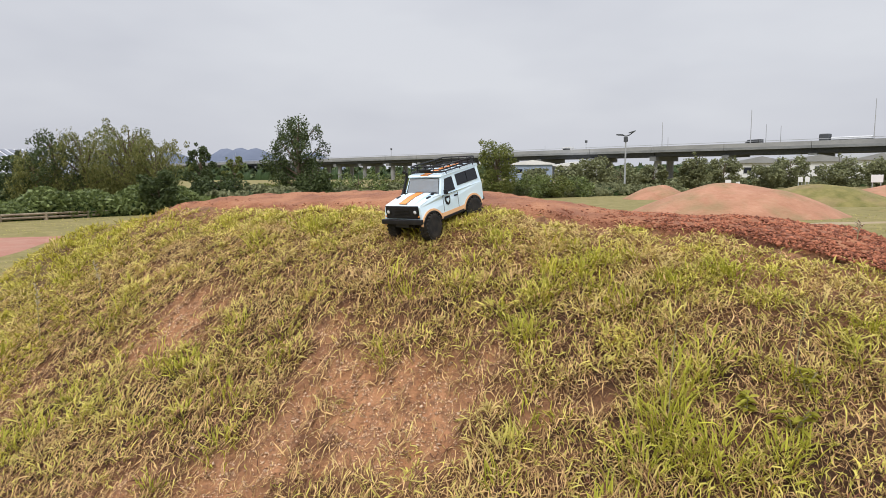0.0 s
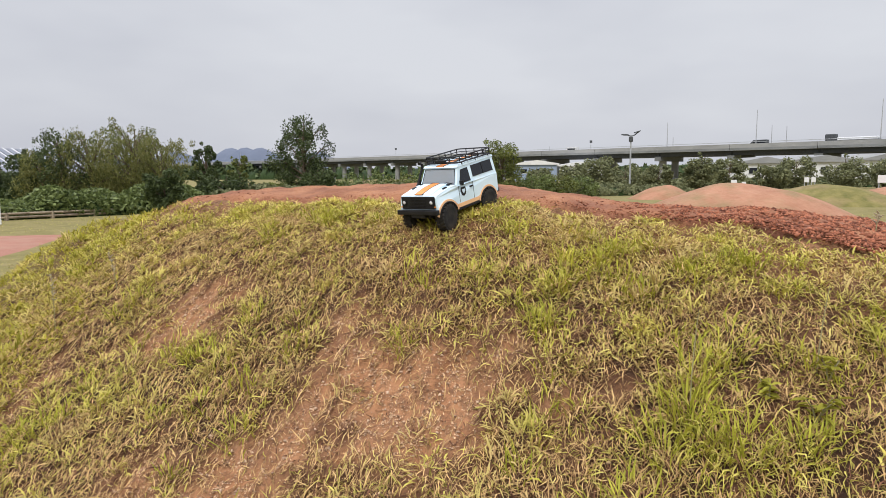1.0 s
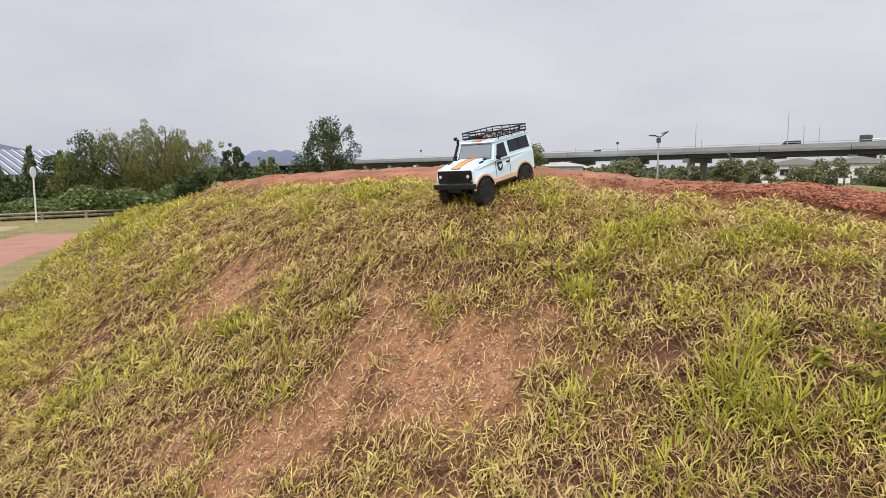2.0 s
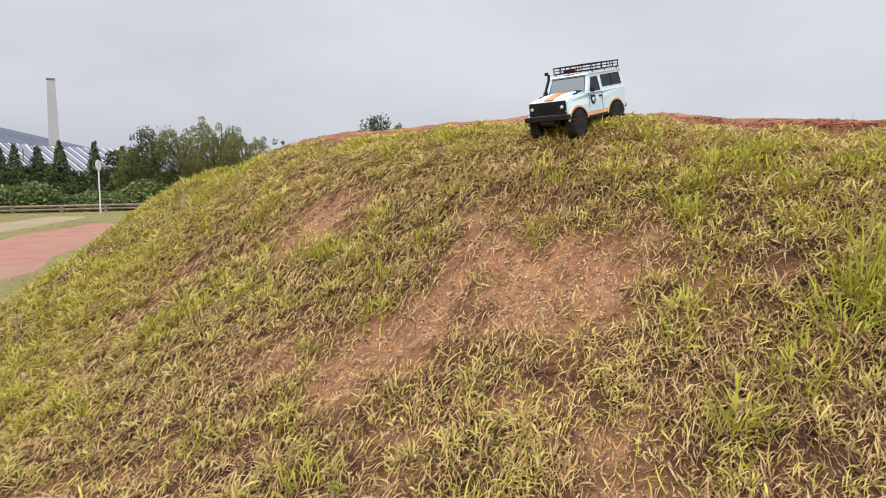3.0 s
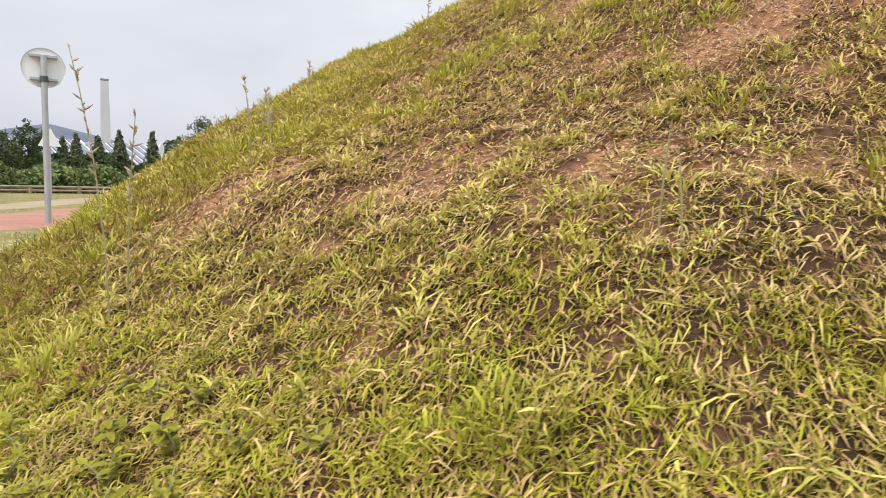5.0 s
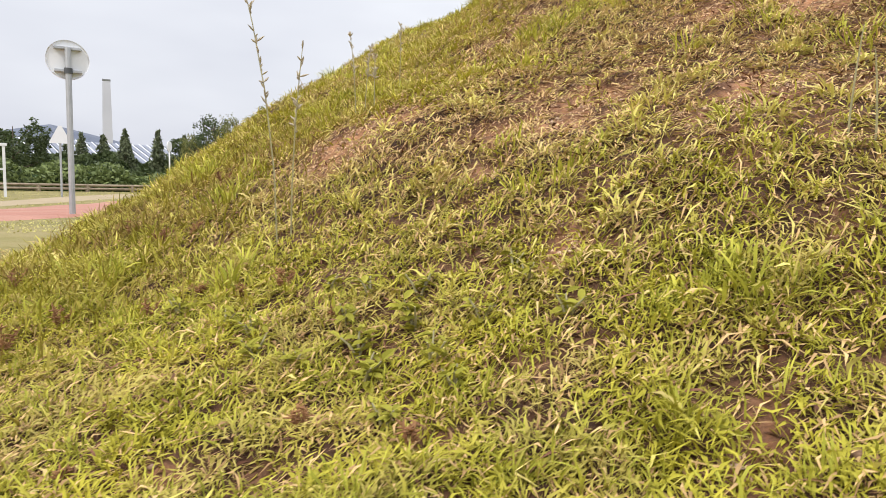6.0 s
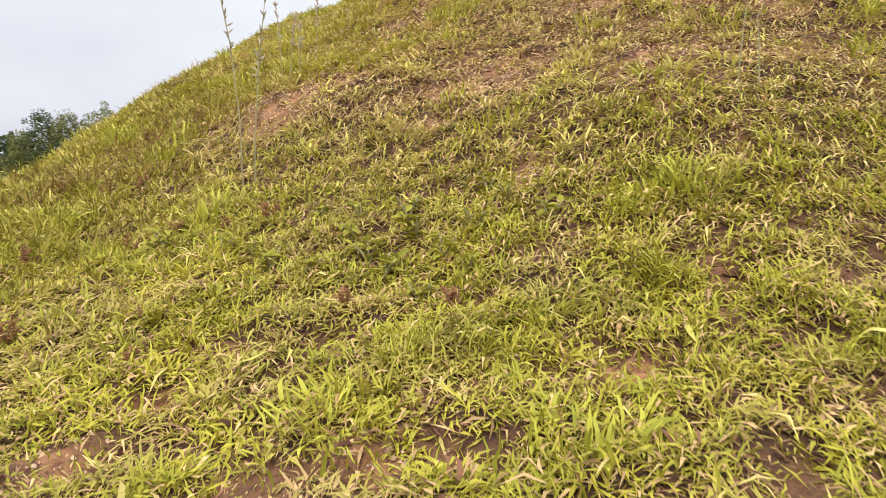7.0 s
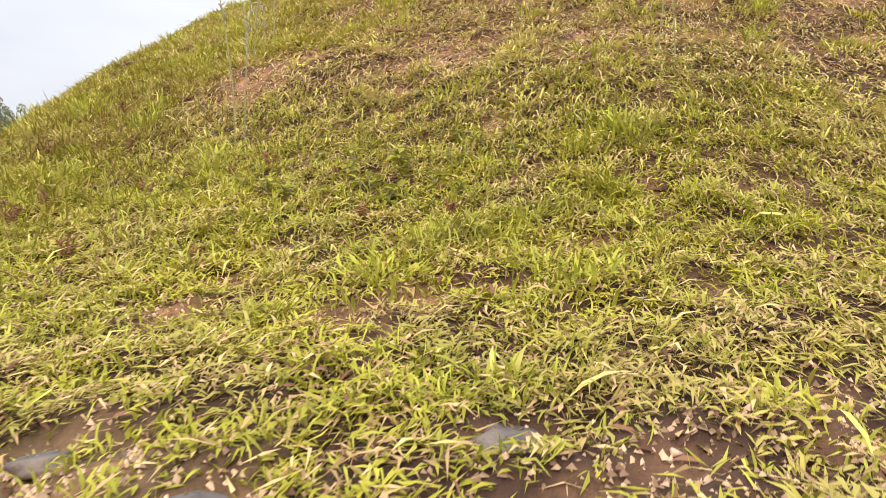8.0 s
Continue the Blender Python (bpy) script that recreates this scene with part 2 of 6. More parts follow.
LAMP_LENS = material("clear_lens", (0.40, 0.41, 0.43), (0.75, 0.76, 0.78), scale=80, rough=0.15, bump=0.1, bump_scale=600, spec=0.6)
AMBER = material("amber_lens", (0.70, 0.22, 0.03), (0.80, 0.30, 0.05), scale=80, rough=0.2, bump=0)
GLASS = glass_material("tinted_window", (0.010, 0.012, 0.016), clear=0.05)
GLASS_CLEAR = glass_material("clear_window", (0.50, 0.53, 0.56))


# ---- mesh helpers ----
def mesh_object(name, bm, mat, smooth=False):
    bmesh.ops.recalc_face_normals(bm, faces=bm.faces)
    me = bpy.data.meshes.new(name)
    bm.to_mesh(me)
    bm.free()
    if mat:
        me.materials.append(mat)
    if smooth:
        me.polygons.foreach_set("use_smooth", [True] * len(me.polygons))
    return new(name, me)


def part(name, bm, mat, parent, label="", smooth=False):
    ob = mesh_object(name, bm, mat, smooth)
    ob.parent = parent
    if label:
        tagged(ob, label)
    return ob


def thing(name, m, label, category, group="", kind=""):
    ob = new(name)
    ob.empty_display_size = 0.05
    ob.matrix_world = m
    return tagged(ob, label, category, group, kind)


def tri_mesh(name, verts, tris, mat):
    """A mesh object from numpy arrays of points and triangles."""
    me = bpy.data.meshes.new(name)
    me.vertices.add(len(verts))
    me.vertices.foreach_set("co", np.ascontiguousarray(verts, dtype=np.float32).ravel())
    me.loops.add(tris.size)
    me.loops.foreach_set("vertex_index", np.ascontiguousarray(tris, dtype=np.int32).ravel())
    me.polygons.add(len(tris))
    me.polygons.foreach_set("loop_start", np.arange(0, tris.size, 3, dtype=np.int32))
    me.update(calc_edges=True)
    me.materials.append(mat)
    return new(name, me)


def box(bm, x0, x1, y0, y1, z0, z1, bevel=0.0, m=None):
    r = bmesh.ops.create_cube(bm, size=1.0)
    vs = r["verts"]
    for v in vs:
        v.co = Vector(((x0 + x1) / 2 + v.co.x * (x1 - x0), (y0 + y1) / 2 + v.co.y * (y1 - y0), (z0 + z1) / 2 + v.co.z * (z1 - z0)))
    if bevel:
        es = list({e for v in vs for e in v.link_edges})
        out = bmesh.ops.bevel(bm, geom=es, offset=bevel, segments=2, affect="EDGES", profile=0.6)
        vs = list({v for f in out["faces"] for v in f.verts} | {v for v in vs if v.is_valid})
    if m:
        bmesh.ops.transform(bm, matrix=m, verts=vs)
    return bm


def prism(bm, outline, y0, y1):
    """A closed outline in x and z, drawn out from y0 to y1."""
    a = [bm.verts.new((x, y0, z)) for x, z in outline]
    b = [bm.verts.new((x, y1, z)) for x, z in outline]
    bm.faces.new(a)
    bm.faces.new(b[::-1])
    n = len(a)
    for i in range(n):
        bm.faces.new((a[i], b[i], b[(i + 1) % n], a[(i + 1) % n]))
    return bm


def soften(bm, offset, segments=2, angle=25):
    es = [e for e in bm.edges if e.is_manifold and e.calc_face_angle(0) > radians(angle)]
    bmesh.ops.bevel(bm, geom=es, offset=offset, segments=segments, affect="EDGES", profile=0.6, clamp_overlap=True)
    return bm


def tube(bm, points, radii, sides=8):
    """A tube along points; radii is one number or one per point."""
    points = [Vector(p) for p in points]
    if not isinstance(radii, (list, tuple)):
        radii = [radii] * len(points)
    rings = []
    for i, p in enumerate(points):
        d = (points[min(i + 1, len(points) - 1)] - points[max(i - 1, 0)]).normalized()
        u = d.orthogonal().normalized() if abs(d.z) > 0.95 else d.cross(Vector((0, 0, 1))).normalized()
        w = d.cross(u)
        rings.append([bm.verts.new(p + radii[i] * (u * math.cos(2 * math.pi * k / sides) + w * math.sin(2 * math.pi * k / sides))) for k in range(sides)])
    for a, b in zip(rings, rings[1:]):
        for k in range(sides):
            bm.faces.new((a[k], a[(k + 1) % sides], b[(k + 1) % sides], b[k]))
    bm.faces.new(rings[0])
    bm.faces.new(rings[-1][::-1])
    return bm


def lathe(bm, profile, sides=32, axis="y", centre=(0, 0, 0)):
    """A profile of (along, radius) turned about an axis through centre."""
    c = Vector(centre)
    rings = []
    for s, r in profile:
        ring = []
        for k in range(sides):
            a = 2 * math.pi * k / sides
            p = Vector((r * math.cos(a), s, r * math.sin(a)))
            if axis == "x":
                p = Vector((s, r * math.cos(a), r * math.sin(a)))
            elif axis == "z":
                p = Vector((r * math.cos(a), r * math.sin(a), s))
            ring.append(bm.verts.new(c + p))
        rings.append(ring)
    for a, b in zip(rings, rings[1:]):
        for k in range(sides):
            bm.faces.new((a[k], a[(k + 1) % sides], b[(k + 1) % sides], b[k]))
    bm.faces.new(rings[0])
    bm.faces.new(rings[-1][::-1])
    return bm


# ---- the shape of the ground ----
FOOT = 0.37


def ground_z(x, y):
    """Height of the ground: one long grassed bank with a rounded crest, on a field that falls gently away."""
    x, y = np.asarray(x, float), np.asarray(y, float)
    xc = np.clip(x, -1.5, 1.2)
    slope = -0.4973 - 0.06 * xc
    d = (2.271 - 0.4973 * xc - 0.03 * xc * xc - y) / np.sqrt(1 + slope * slope)
    wide = 1.451 - 0.1964 * xc
    top = 1.6366 - 0.0411 * xc - 0.1406 * xc * xc
    ends = 1 / (1 + np.exp(np.clip(-(x + 2.38) / 0.24, -50, 50))) / (1 + np.exp(np.clip((x - 3.2) / 0.3, -50, 50)))
    z = -0.048 + (top + 0.048) * ends / (1 + np.abs(d / wide) ** 2.3175)
    for a, bx, by, s in ((0.071, -0.65, 0.62, 0.22), (0.0815, -1.32, 1.2, 0.25), (-0.022, 0.0, 1.9, 0.25), (-0.018, -1.95, 1.7, 0.35),
                         (0.055, -1.05, 2.68, 0.28), (-0.02, -0.45, 1.98, 0.35), (-0.015, 0.35, 1.72, 0.3), (0.05, 1.3, 1.85, 0.3), (0.035, -0.06, 1.73, 0.17)):
        z = z + a * np.exp(-((x - bx) ** 2 + (y - by) ** 2) / (2 * s * s))
    for a, bx, by, s in ((0.021, -0.75, 0.75, 0.2), (0.045, -1.1, 0.95, 0.2), (-0.051, -1.25, 1.4, 0.2), (0.157, -1.7, 3.3, 0.4), (0.035, -2.2, 3.3, 0.35),
                         (-0.043, -1.85, 2.3, 0.3), (-0.015, -0.85, 2.45, 0.25), (0.035, 1.25, 1.85, 0.3), (0.021, -1.6, 1.7, 0.3), (0.032, 0.82, 1.78, 0.22), (0.024, 1.18, 1.85, 0.18), (0.012, 0.35, 1.9, 0.25), (0.02, -0.45, 1.92, 0.2), (0.018, 0.1, 1.8, 0.18),
                         (0.022, -1.29, 0.48, 0.15), (0.02, 0.0, 1.03, 0.14)):
        z = z + a * np.exp(-((x - bx) ** 2 + (y - by) ** 2) / (2 * s * s))
    r = np.hypot(x + 0.5, y - 1.5)
    field = FOOT - 0.47 * np.clip((r - 3.5) / 15, 0, 1) ** 0.8
    z = field + 0.06 * np.logaddexp(0, (z - field) / 0.06)
    # broad lumps in the turf
    z = z + 0.010 * np.sin(5.1 * x + 1.3 * y) * np.sin(4.3 * y - 1.1 * x) * np.exp(-(r / 4) ** 2)
    z = z + 0.005 * np.sin(17 * x + 3 * y) * np.sin(15 * y - 4 * x + 1) * np.exp(-(r / 4) ** 2)
    return z


def gz(x, y):
    return float(ground_z(x, y))


def track_edge(x):
    """Where the turf ends and the red track on the crest begins."""
    x = x - 0.2 * np.logaddexp(0, (x - 1.35) / 0.2)
    return 2.00 - 0.43 * x + 0.17 * np.minimum(x, 0) ** 2 - 0.10 * np.maximum(x, 0) ** 2


# bare patches in the turf, upper bank, middle and foot: x, y, half width, half length, strength
WORN_UPPER = [(-0.68, 1.72, 0.11, 0.08, 1), (-0.69, 1.82, 0.08, 0.05, 0.6), (-0.82, 1.72, 0.1, 0.04, 0.4), (-0.23, 1.47, 0.1, 0.05, 0.7),
              (-0.14, 1.38, 0.15, 0.055, 1), (-0.07, 1.31, 0.1, 0.05, 1), (0.01, 1.32, 0.07, 0.035, 0.7), (-0.18, 1.28, 0.07, 0.035, 0.6),
              (-0.37, 1.33, 0.095, 0.036, 0.8), (-0.41, 1.27, 0.105, 0.047, 1), (-0.63, 1.33, 0.08, 0.052, 0.7), (0.13, 1.19, 0.05, 0.02, 0.5),
              (-1.11, 1.68, 0.07, 0.13, 0.5), (-0.05, 1.23, 0.085, 0.037, 0.8), (0.09, 1.4, 0.07, 0.046, 0.5), (0.19, 1.26, 0.065, 0.02, 0.5),
              (-0.9, 2.03, 0.065, 0.04, 0.5), (0.06, 1.66, 0.08, 0.034, 0.4)]
WORN_MIDDLE = [(-0.26, 1.56, 0.067, 0.04, 0.7), (-0.15, 1.13, 0.058, 0.028, 0.7), (-0.48, 1.2, 0.063, 0.047, 0.9), (-0.33, 1.1, 0.057, 0.027, 0.7),
               (0.0, 1.04, 0.055, 0.028, 0.8), (-0.01, 0.94, 0.06, 0.045, 0.9), (-0.07, 0.91, 0.065, 0.022, 0.7), (-0.33, 1.03, 0.054, 0.02, 0.6),
               (-0.79, 1.09, 0.065, 0.029, 0.6), (-1.0, 1.08, 0.06, 0.03, 0.5), (-1.39, 1.28, 0.09, 0.096, 0.6), (-0.89, 0.99, 0.086, 0.054, 0.6),
               (-0.96, 0.9, 0.085, 0.036, 0.6), (-0.61, 0.87, 0.052, 0.029, 0.6), (-0.2, 0.92, 0.04, 0.02, 0.5), (-0.45, 0.8, 0.1, 0.04, 0.6),
               (-0.15, 0.76, 0.09, 0.04, 0.7)]
WORN_FOOT = [(-1.37, 1.03, 0.058, 0.07, 1), (-1.28, 1.09, 0.095, 0.1, 0.6), (-1.03, 0.9, 0.06, 0.034, 0.6), (-1.04, 0.8, 0.054, 0.023, 0.6),
             (-0.91, 0.57, 0.03, 0.036, 0.7), (-0.79, 0.28, 0.024, 0.035, 0.6), (-0.67, 0.51, 0.021, 0.02, 0.6), (-1.25, 0.2, 0.033, 0.02, 0.6),
             (-1.23, 0.26, 0.03, 0.024, 0.6), (-0.97, 0.2, 0.027, 0.028, 0.7), (-0.9, 0.18, 0.031, 0.023, 0.7), (-1.01, 0.31, 0.024, 0.022, 0.5),
             (-0.69, 0.8, 0.07, 0.12, 0.7), (-0.68, 0.25, 0.036, 0.027, 0.5), (-1.07, 0.11, 0.029, 0.045, 0.5), (-1.14, 0.06, 0.027, 0.04, 0.6),
             (-1.04, -0.03, 0.038, 0.02, 0.7)]
WORN_EDGE = [(-0.86, -0.12, 0.035, 0.028, 0.8), (-0.95, -0.2, 0.038, 0.036, 1), (-1.29, -0.1, 0.03, 0.028, 1), (-1.05, -0.13, 0.028, 0.026, 1),
             (-1.24, -0.12, 0.02, 0.024, 1), (-1.2, -0.17, 0.026, 0.024, 1), (-1.05, -0.21, 0.02, 0.028, 1), (-1.3, 0.13, 0.03, 0.036, 0.5),
             (-1.05, -0.18, 0.05, 0.035, 1), (-1.28, -0.15, 0.06, 0.035, 1), (-1.22, -0.22, 0.06, 0.035, 1), (-0.9, -0.16, 0.05, 0.03, 0.8)]
# fresh green places: the same five numbers
FRESH_UPPER = [(0.29, 1.46, 0.073, 0.066, 1), (0.46, 1.46, 0.063, 0.067, 1), (0.33, 1.19, 0.063, 0.062, 1), (0.39, 1.14, 0.052, 0.047, 0.9),
               (0.5, 1.09, 0.104, 0.04, 0.9), (0.61, 1.1, 0.065, 0.05, 0.9), (-0.85, 1.56, 0.092, 0.1, 0.9), (-1.0, 1.55, 0.097, 0.074, 0.7),
               (-0.64, 1.57, 0.1, 0.073, 0.7), (-0.33, 1.57, 0.067, 0.054, 0.6), (-0.53, 1.66, 0.044, 0.068, 0.6), (0.17, 1.43, 0.07, 0.06, 0.6),
               (0.51, 1.31, 0.07, 0.046, 0.7), (0.77, 1.32, 0.05, 0.13, 0.7), (-1.48, 2.57, 0.25, 0.3, 0.5), (-0.54, 2.08, 0.36, 0.13, 0.5),
               (0.26, 1.34, 0.056, 0.035, 0.5), (0.08, 1.2, 0.052, 0.037, 0.5)]
FRESH_MIDDLE = [(-0.57, 1.18, 0.042, 0.047, 1), (-0.72, 1.51, 0.11, 0.1, 0.6), (-0.39, 1.04, 0.023, 0.03, 0.8), (0.11, 1.21, 0.064, 0.06, 0.7),
                (-0.11, 1.18, 0.06, 0.027, 0.5), (-0.22, 1.06, 0.046, 0.033, 0.6), (-0.27, 0.94, 0.033, 0.033, 0.6), (0.18, 1.51, 0.1, 0.07, 0.5),
                (-1.2, 1.24, 0.055, 0.086, 0.6), (-1.54, 1.68, 0.11, 0.13, 0.6), (-0.71, 0.92, 0.047, 0.054, 0.5), (-0.66, 1.13, 0.063, 0.064, 0.5),
                (0.55, 1.58, 0.3, 0.13, 0.55), (0.95, 1.4, 0.22, 0.25, 0.6), (-0.15, 1.85, 0.3, 0.1, 0.4)]
FRESH_FOOT = [(-0.82, 0.42, 0.058, 0.041, 0.8), (-0.75, 0.44, 0.024, 0.035, 1), (-1.01, 0.22, 0.05, 0.032, 0.7), (-1.38, 0.67, 0.052, 0.08, 0.7),
              (-1.6, 0.66, 0.057, 0.061, 0.7), (-0.84, 0.28, 0.028, 0.031, 0.7), (-1.16, 0.4, 0.046, 0.037, 0.4), (-1.4, 0.48, 0.044, 0.047, 0.6),
              (-0.93, 0.23, 0.025, 0.028, 0.6), (-1.08, 0.19, 0.024, 0.031, 0.6), (-0.94, 0.09, 0.03, 0.027, 1), (-1.1, 0.15, 0.021, 0.033, 0.8),
              (-0.84, 0.26, 0.054, 0.034, 0.7), (-0.69, 0.17, 0.04, 0.037, 0.8), (-1.09, -0.06, 0.014, 0.029, 0.7), (-1.35, 0.07, 0.04, 0.049, 0.6)]


def wave(x, y, k, seed):
    """Cheap smooth noise, about -1 to 1, of wavelength 1/k metres."""
    rng = np.random.RandomState(seed)
    s = 0
    for _ in range(7):
        a, p = rng.uniform(0, 2 * np.pi, 2)
        f = k * rng.uniform(0.6, 1.6) * 2 * np.pi
        s = s + np.sin(f * (np.cos(a) * x + np.sin(a) * y) + p)
    return s / 3.2


def patches(x, y, *lists):
    """Sum of soft-edged patches at a place, their outlines broken up by waves."""
    u = x + 0.016 * wave(x, y, 9, 61)
    v = y + 0.016 * wave(x, y, 9, 62)
    b = 0
    ragged = 0.75 + 0.35 * wave(x, y, 12, 64)
    for px, py, p, q, s in itertools.chain(*lists):
        b = b + s * ragged * np.exp(-(((u - px) / p) ** 2 + ((v - py) / q) ** 2) * 0.9)
    return b


def bare(x, y):
    """How worn the turf is at a place, 0 to about 1."""
    return patches(x, y, WORN_UPPER, WORN_MIDDLE, WORN_FOOT, WORN_EDGE)


def fresh(x, y):
    """How green the grass is at a place, 0 to 1."""
    g = patches(x, y, FRESH_UPPER, FRESH_MIDDLE, FRESH_FOOT)
    g = g + 0.45 * np.exp(-((y - track_edge(x) + 0.14) / 0.15) ** 2) + 0.12 / (1 + np.exp(np.clip((x + 1.3) / 0.1, -50, 50)))
    return np.clip(g + 0.18 * wave(x, y, 3.1, 63), 0, 1)


def turf(x, y):
    """How much grass grows at a place, 0 to 1: a close mesh with worn patches and small gaps."""
    x, y = np.asarray(x, float), np.asarray(y, float)
    t = 0.70 + 0.12 * wave(x, y, 2.2, 3) + 0.26 * wave(x, y, 7.5, 4) + 0.32 * wave(x, y, 16, 5) - 0.9 * np.minimum(1.05 * bare(x, y), 1.0)
    t = t + 0.35 * fresh(x, y)
    lush = 1 / (1 + np.exp(np.clip((y - 0.8 + 0.35 * (x + 1)) / 0.12, -50, 50)))
    t = t + 0.15 * lush
    edge = (y - track_edge(x) + 0.03 * wave(x, y, 3, 8)) / 0.03
    on = (x > -1.5) & (x < 3)
    t = np.where(on, t - 2 / (1 + np.exp(-np.clip(edge, -30, 30))), t)
    return np.clip(t, 0, 1)


def low(x, y):
    """1 on the foot of the bank, where the turf is a short dense mat, 0 higher up."""
    side = np.clip((-0.28 - x) / 0.12, 0, 1) * np.clip((x + 1.92) / 0.12, 0, 1) * np.clip((y + 0.5) / 0.15, 0, 1)
    return side / (1 + np.exp(np.clip((y - 0.66 + 0.3 * (x + 1)) / 0.10, -50, 50)))


# ---- ground ----
def spread(lo, hi, step, far, growth=1.22):
    """Grid lines, even between lo and hi and ever wider out to far."""
    out = list(np.arange(lo, hi + step / 2, step))
    d, a = step, out[-1]
    while a < far:
        d *= growth
        a += d
        out.append(a)
    d, a = step, lo
    while a > -far:
        d *= growth
        a -= d
        out.insert(0, a)
    return np.array(out)


def grid_mesh(name, xs, ys, z, mat, keep=None):
    nx, ny = len(xs), len(ys)
    gx, gy = np.meshgrid(xs, ys)
    verts = np.stack([gx.ravel(), gy.ravel(), z.ravel()], 1)
    i = (np.arange(ny - 1)[:, None] * nx + np.arange(nx - 1)).ravel()
    tris = np.concatenate([np.stack([i, i + 1, i + nx + 1], 1), np.stack([i, i + nx + 1, i + nx], 1)])
    if keep is not None:
        k = keep.ravel()
        tris = tris[k[tris].all(1)]
    ob = tri_mesh(name, verts, tris, mat)
    ob.data.polygons.foreach_set("use_smooth", [True] * len(ob.data.polygons))
    return ob


def surface(x, y):
    """The soil itself: clods and hollows where the turf is thin, on the shape of the ground."""
    near = np.exp(-(np.hypot(x + 0.5, y - 1.2) / 3.0) ** 4)
    t = turf(x, y)
    clods = 0.006 * wave(x, y, 11, 21) + 0.004 * wave(x, y, 23, 22) + 0.0022 * wave(x, y, 38, 23)
    return ground_z(x, y) + near * (clods * (1.2 - 0.6 * t) - 0.014 * (1 - t))


gxs, gys = spread(-1.9, 1.3, 0.016, 3000, 1.18), spread(-0.5, 2.4, 0.016, 3000, 1.18)
GX, GY = np.meshgrid(gxs, gys)
TURF = turf(GX, GY)
GZ = surface(GX, GY)
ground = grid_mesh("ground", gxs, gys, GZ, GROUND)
far_turf = np.clip((np.hypot(GX + 0.5, GY - 1.2) - 1.5 + 0.15 * wave(GX, GY, 1.5, 36)) / 0.9, 0, 1)
far_turf = np.maximum(far_turf, np.clip((GY - track_edge(GX) - 0.8) / 0.2, 0, 1))
by_crest = np.exp(-((GY - track_edge(GX) + 0.1) / 0.2) ** 2)
att = ground.data.attributes.new("turf", "FLOAT", "POINT")
att.data.foreach_set("value", far_turf.astype(np.float32).ravel())
# dark soil and painted gap shade: strongest under turf, weaker by the crest
gap_shade = ground.data.attributes.new("humus_shade", "FLOAT", "POINT")
gap_shade.data.foreach_set("value", (np.clip(0.52 + 0.3 * np.clip((0.05 - GY) / 0.12, 0, 1) + 0.5 * TURF - 1.2 * bare(GX, GY) * (1 - 0.8 * np.clip((0.08 - GY) / 0.12, 0, 1)), 0, 1) * (0.95 - 0.06 * low(GX, GY)) * (1 - far_turf) * (1 - 0.6 * by_crest)).astype(np.float32).ravel())
tagged(ground, "grassed earth bank with bare pinkish soil patches, and a mown field", "ground", kind="structure")

# red track along the crest
tx = np.arange(-1.42, 2.6, 0.02)
tv = np.linspace(-0.03, 0.95, 60)
TX, TV = np.meshgrid(tx, tv)
TY = track_edge(TX) + TV + 0.02 * wave(TX, TV, 3, 31) * (TV < 0.1)
TZ = ground_z(TX, TY) + 0.006 + 0.006 * np.clip((TV - 0.04) / 0.1, 0, 1) * np.clip((TX + 0.75) / 0.3, 0, 1) * np.clip((0.5 - TX) / 0.3, 0, 1) + 0.0035 * wave(TX, TY, 5, 32) + 0.003 * wave(TX, TY, 19, 33)
TZ = TZ - 0.05 * np.clip((0.03 - TV) / 0.06, 0, 1) - 0.05 * np.clip((-1.22 - TX) / 0.2, 0, 1) - 0.06 * np.clip((TX - 2.3 + 0.1 * wave(TX, TV, 3, 34)) / 0.3, 0, 1) - 0.06 * np.clip((TV - 0.82 + 0.05 * wave(TX, TV, 3, 35)) / 0.1, 0, 1)
nx_t, ny_t = len(tx), len(tv)
ti = (np.arange(ny_t - 1)[:, None] * nx_t + np.arange(nx_t - 1)).ravel()
track = tri_mesh("track", np.stack([TX.ravel(), TY.ravel(), TZ.ravel()], 1),
                 np.concatenate([np.stack([ti, ti + 1, ti + nx_t + 1], 1), np.stack([ti, ti + nx_t + 1, ti + nx_t], 1)]), RED_DIRT)
track.data.polygons.foreach_set("use_smooth", [True] * len(track.data.polygons))
tagged(track, "rough red dirt track along the crest of the bank", "track", kind="structure")


def strip(name, pts, half, lift, mat, label):
    """A flat strip of ground along points, following the field."""
    vs, fs = [], []
    pts = [Vector((*p, 0)) for p in pts]
    fine = []
    for a, b in zip(pts, pts[1:]):
        k = max(2, int((b - a).length / 0.5))
        fine += [a.lerp(b, i / k) for i in range(k)]
    fine.append(pts[-1])
    across = 9
    for i, p in enumerate(fine):
        d = (fine[min(i + 1, len(fine) - 1)] - fine[max(i - 1, 0)]).normalized()
        n = Vector((-d.y, d.x, 0))
        for j in range(across):
            s = (j / (across - 1) * 2 - 1) * (half + 0.10 * math.sin(i * 0.31) + 0.06 * math.sin(i * 0.83 + 1))
            q = p + n * s
            vs.append((q.x, q.y, gz(q.x, q.y) + (lift if 0 < j < across - 1 else -0.04)))
    for i in range(len(fine) - 1):
        for j in range(across - 1):
            k = i * across + j
            fs += [(k, k + 1, k + across + 1), (k, k + across + 1, k + across)]
    return tagged(tri_mesh(name, np.array(vs), np.array(fs), mat), label, "track", kind="structure")


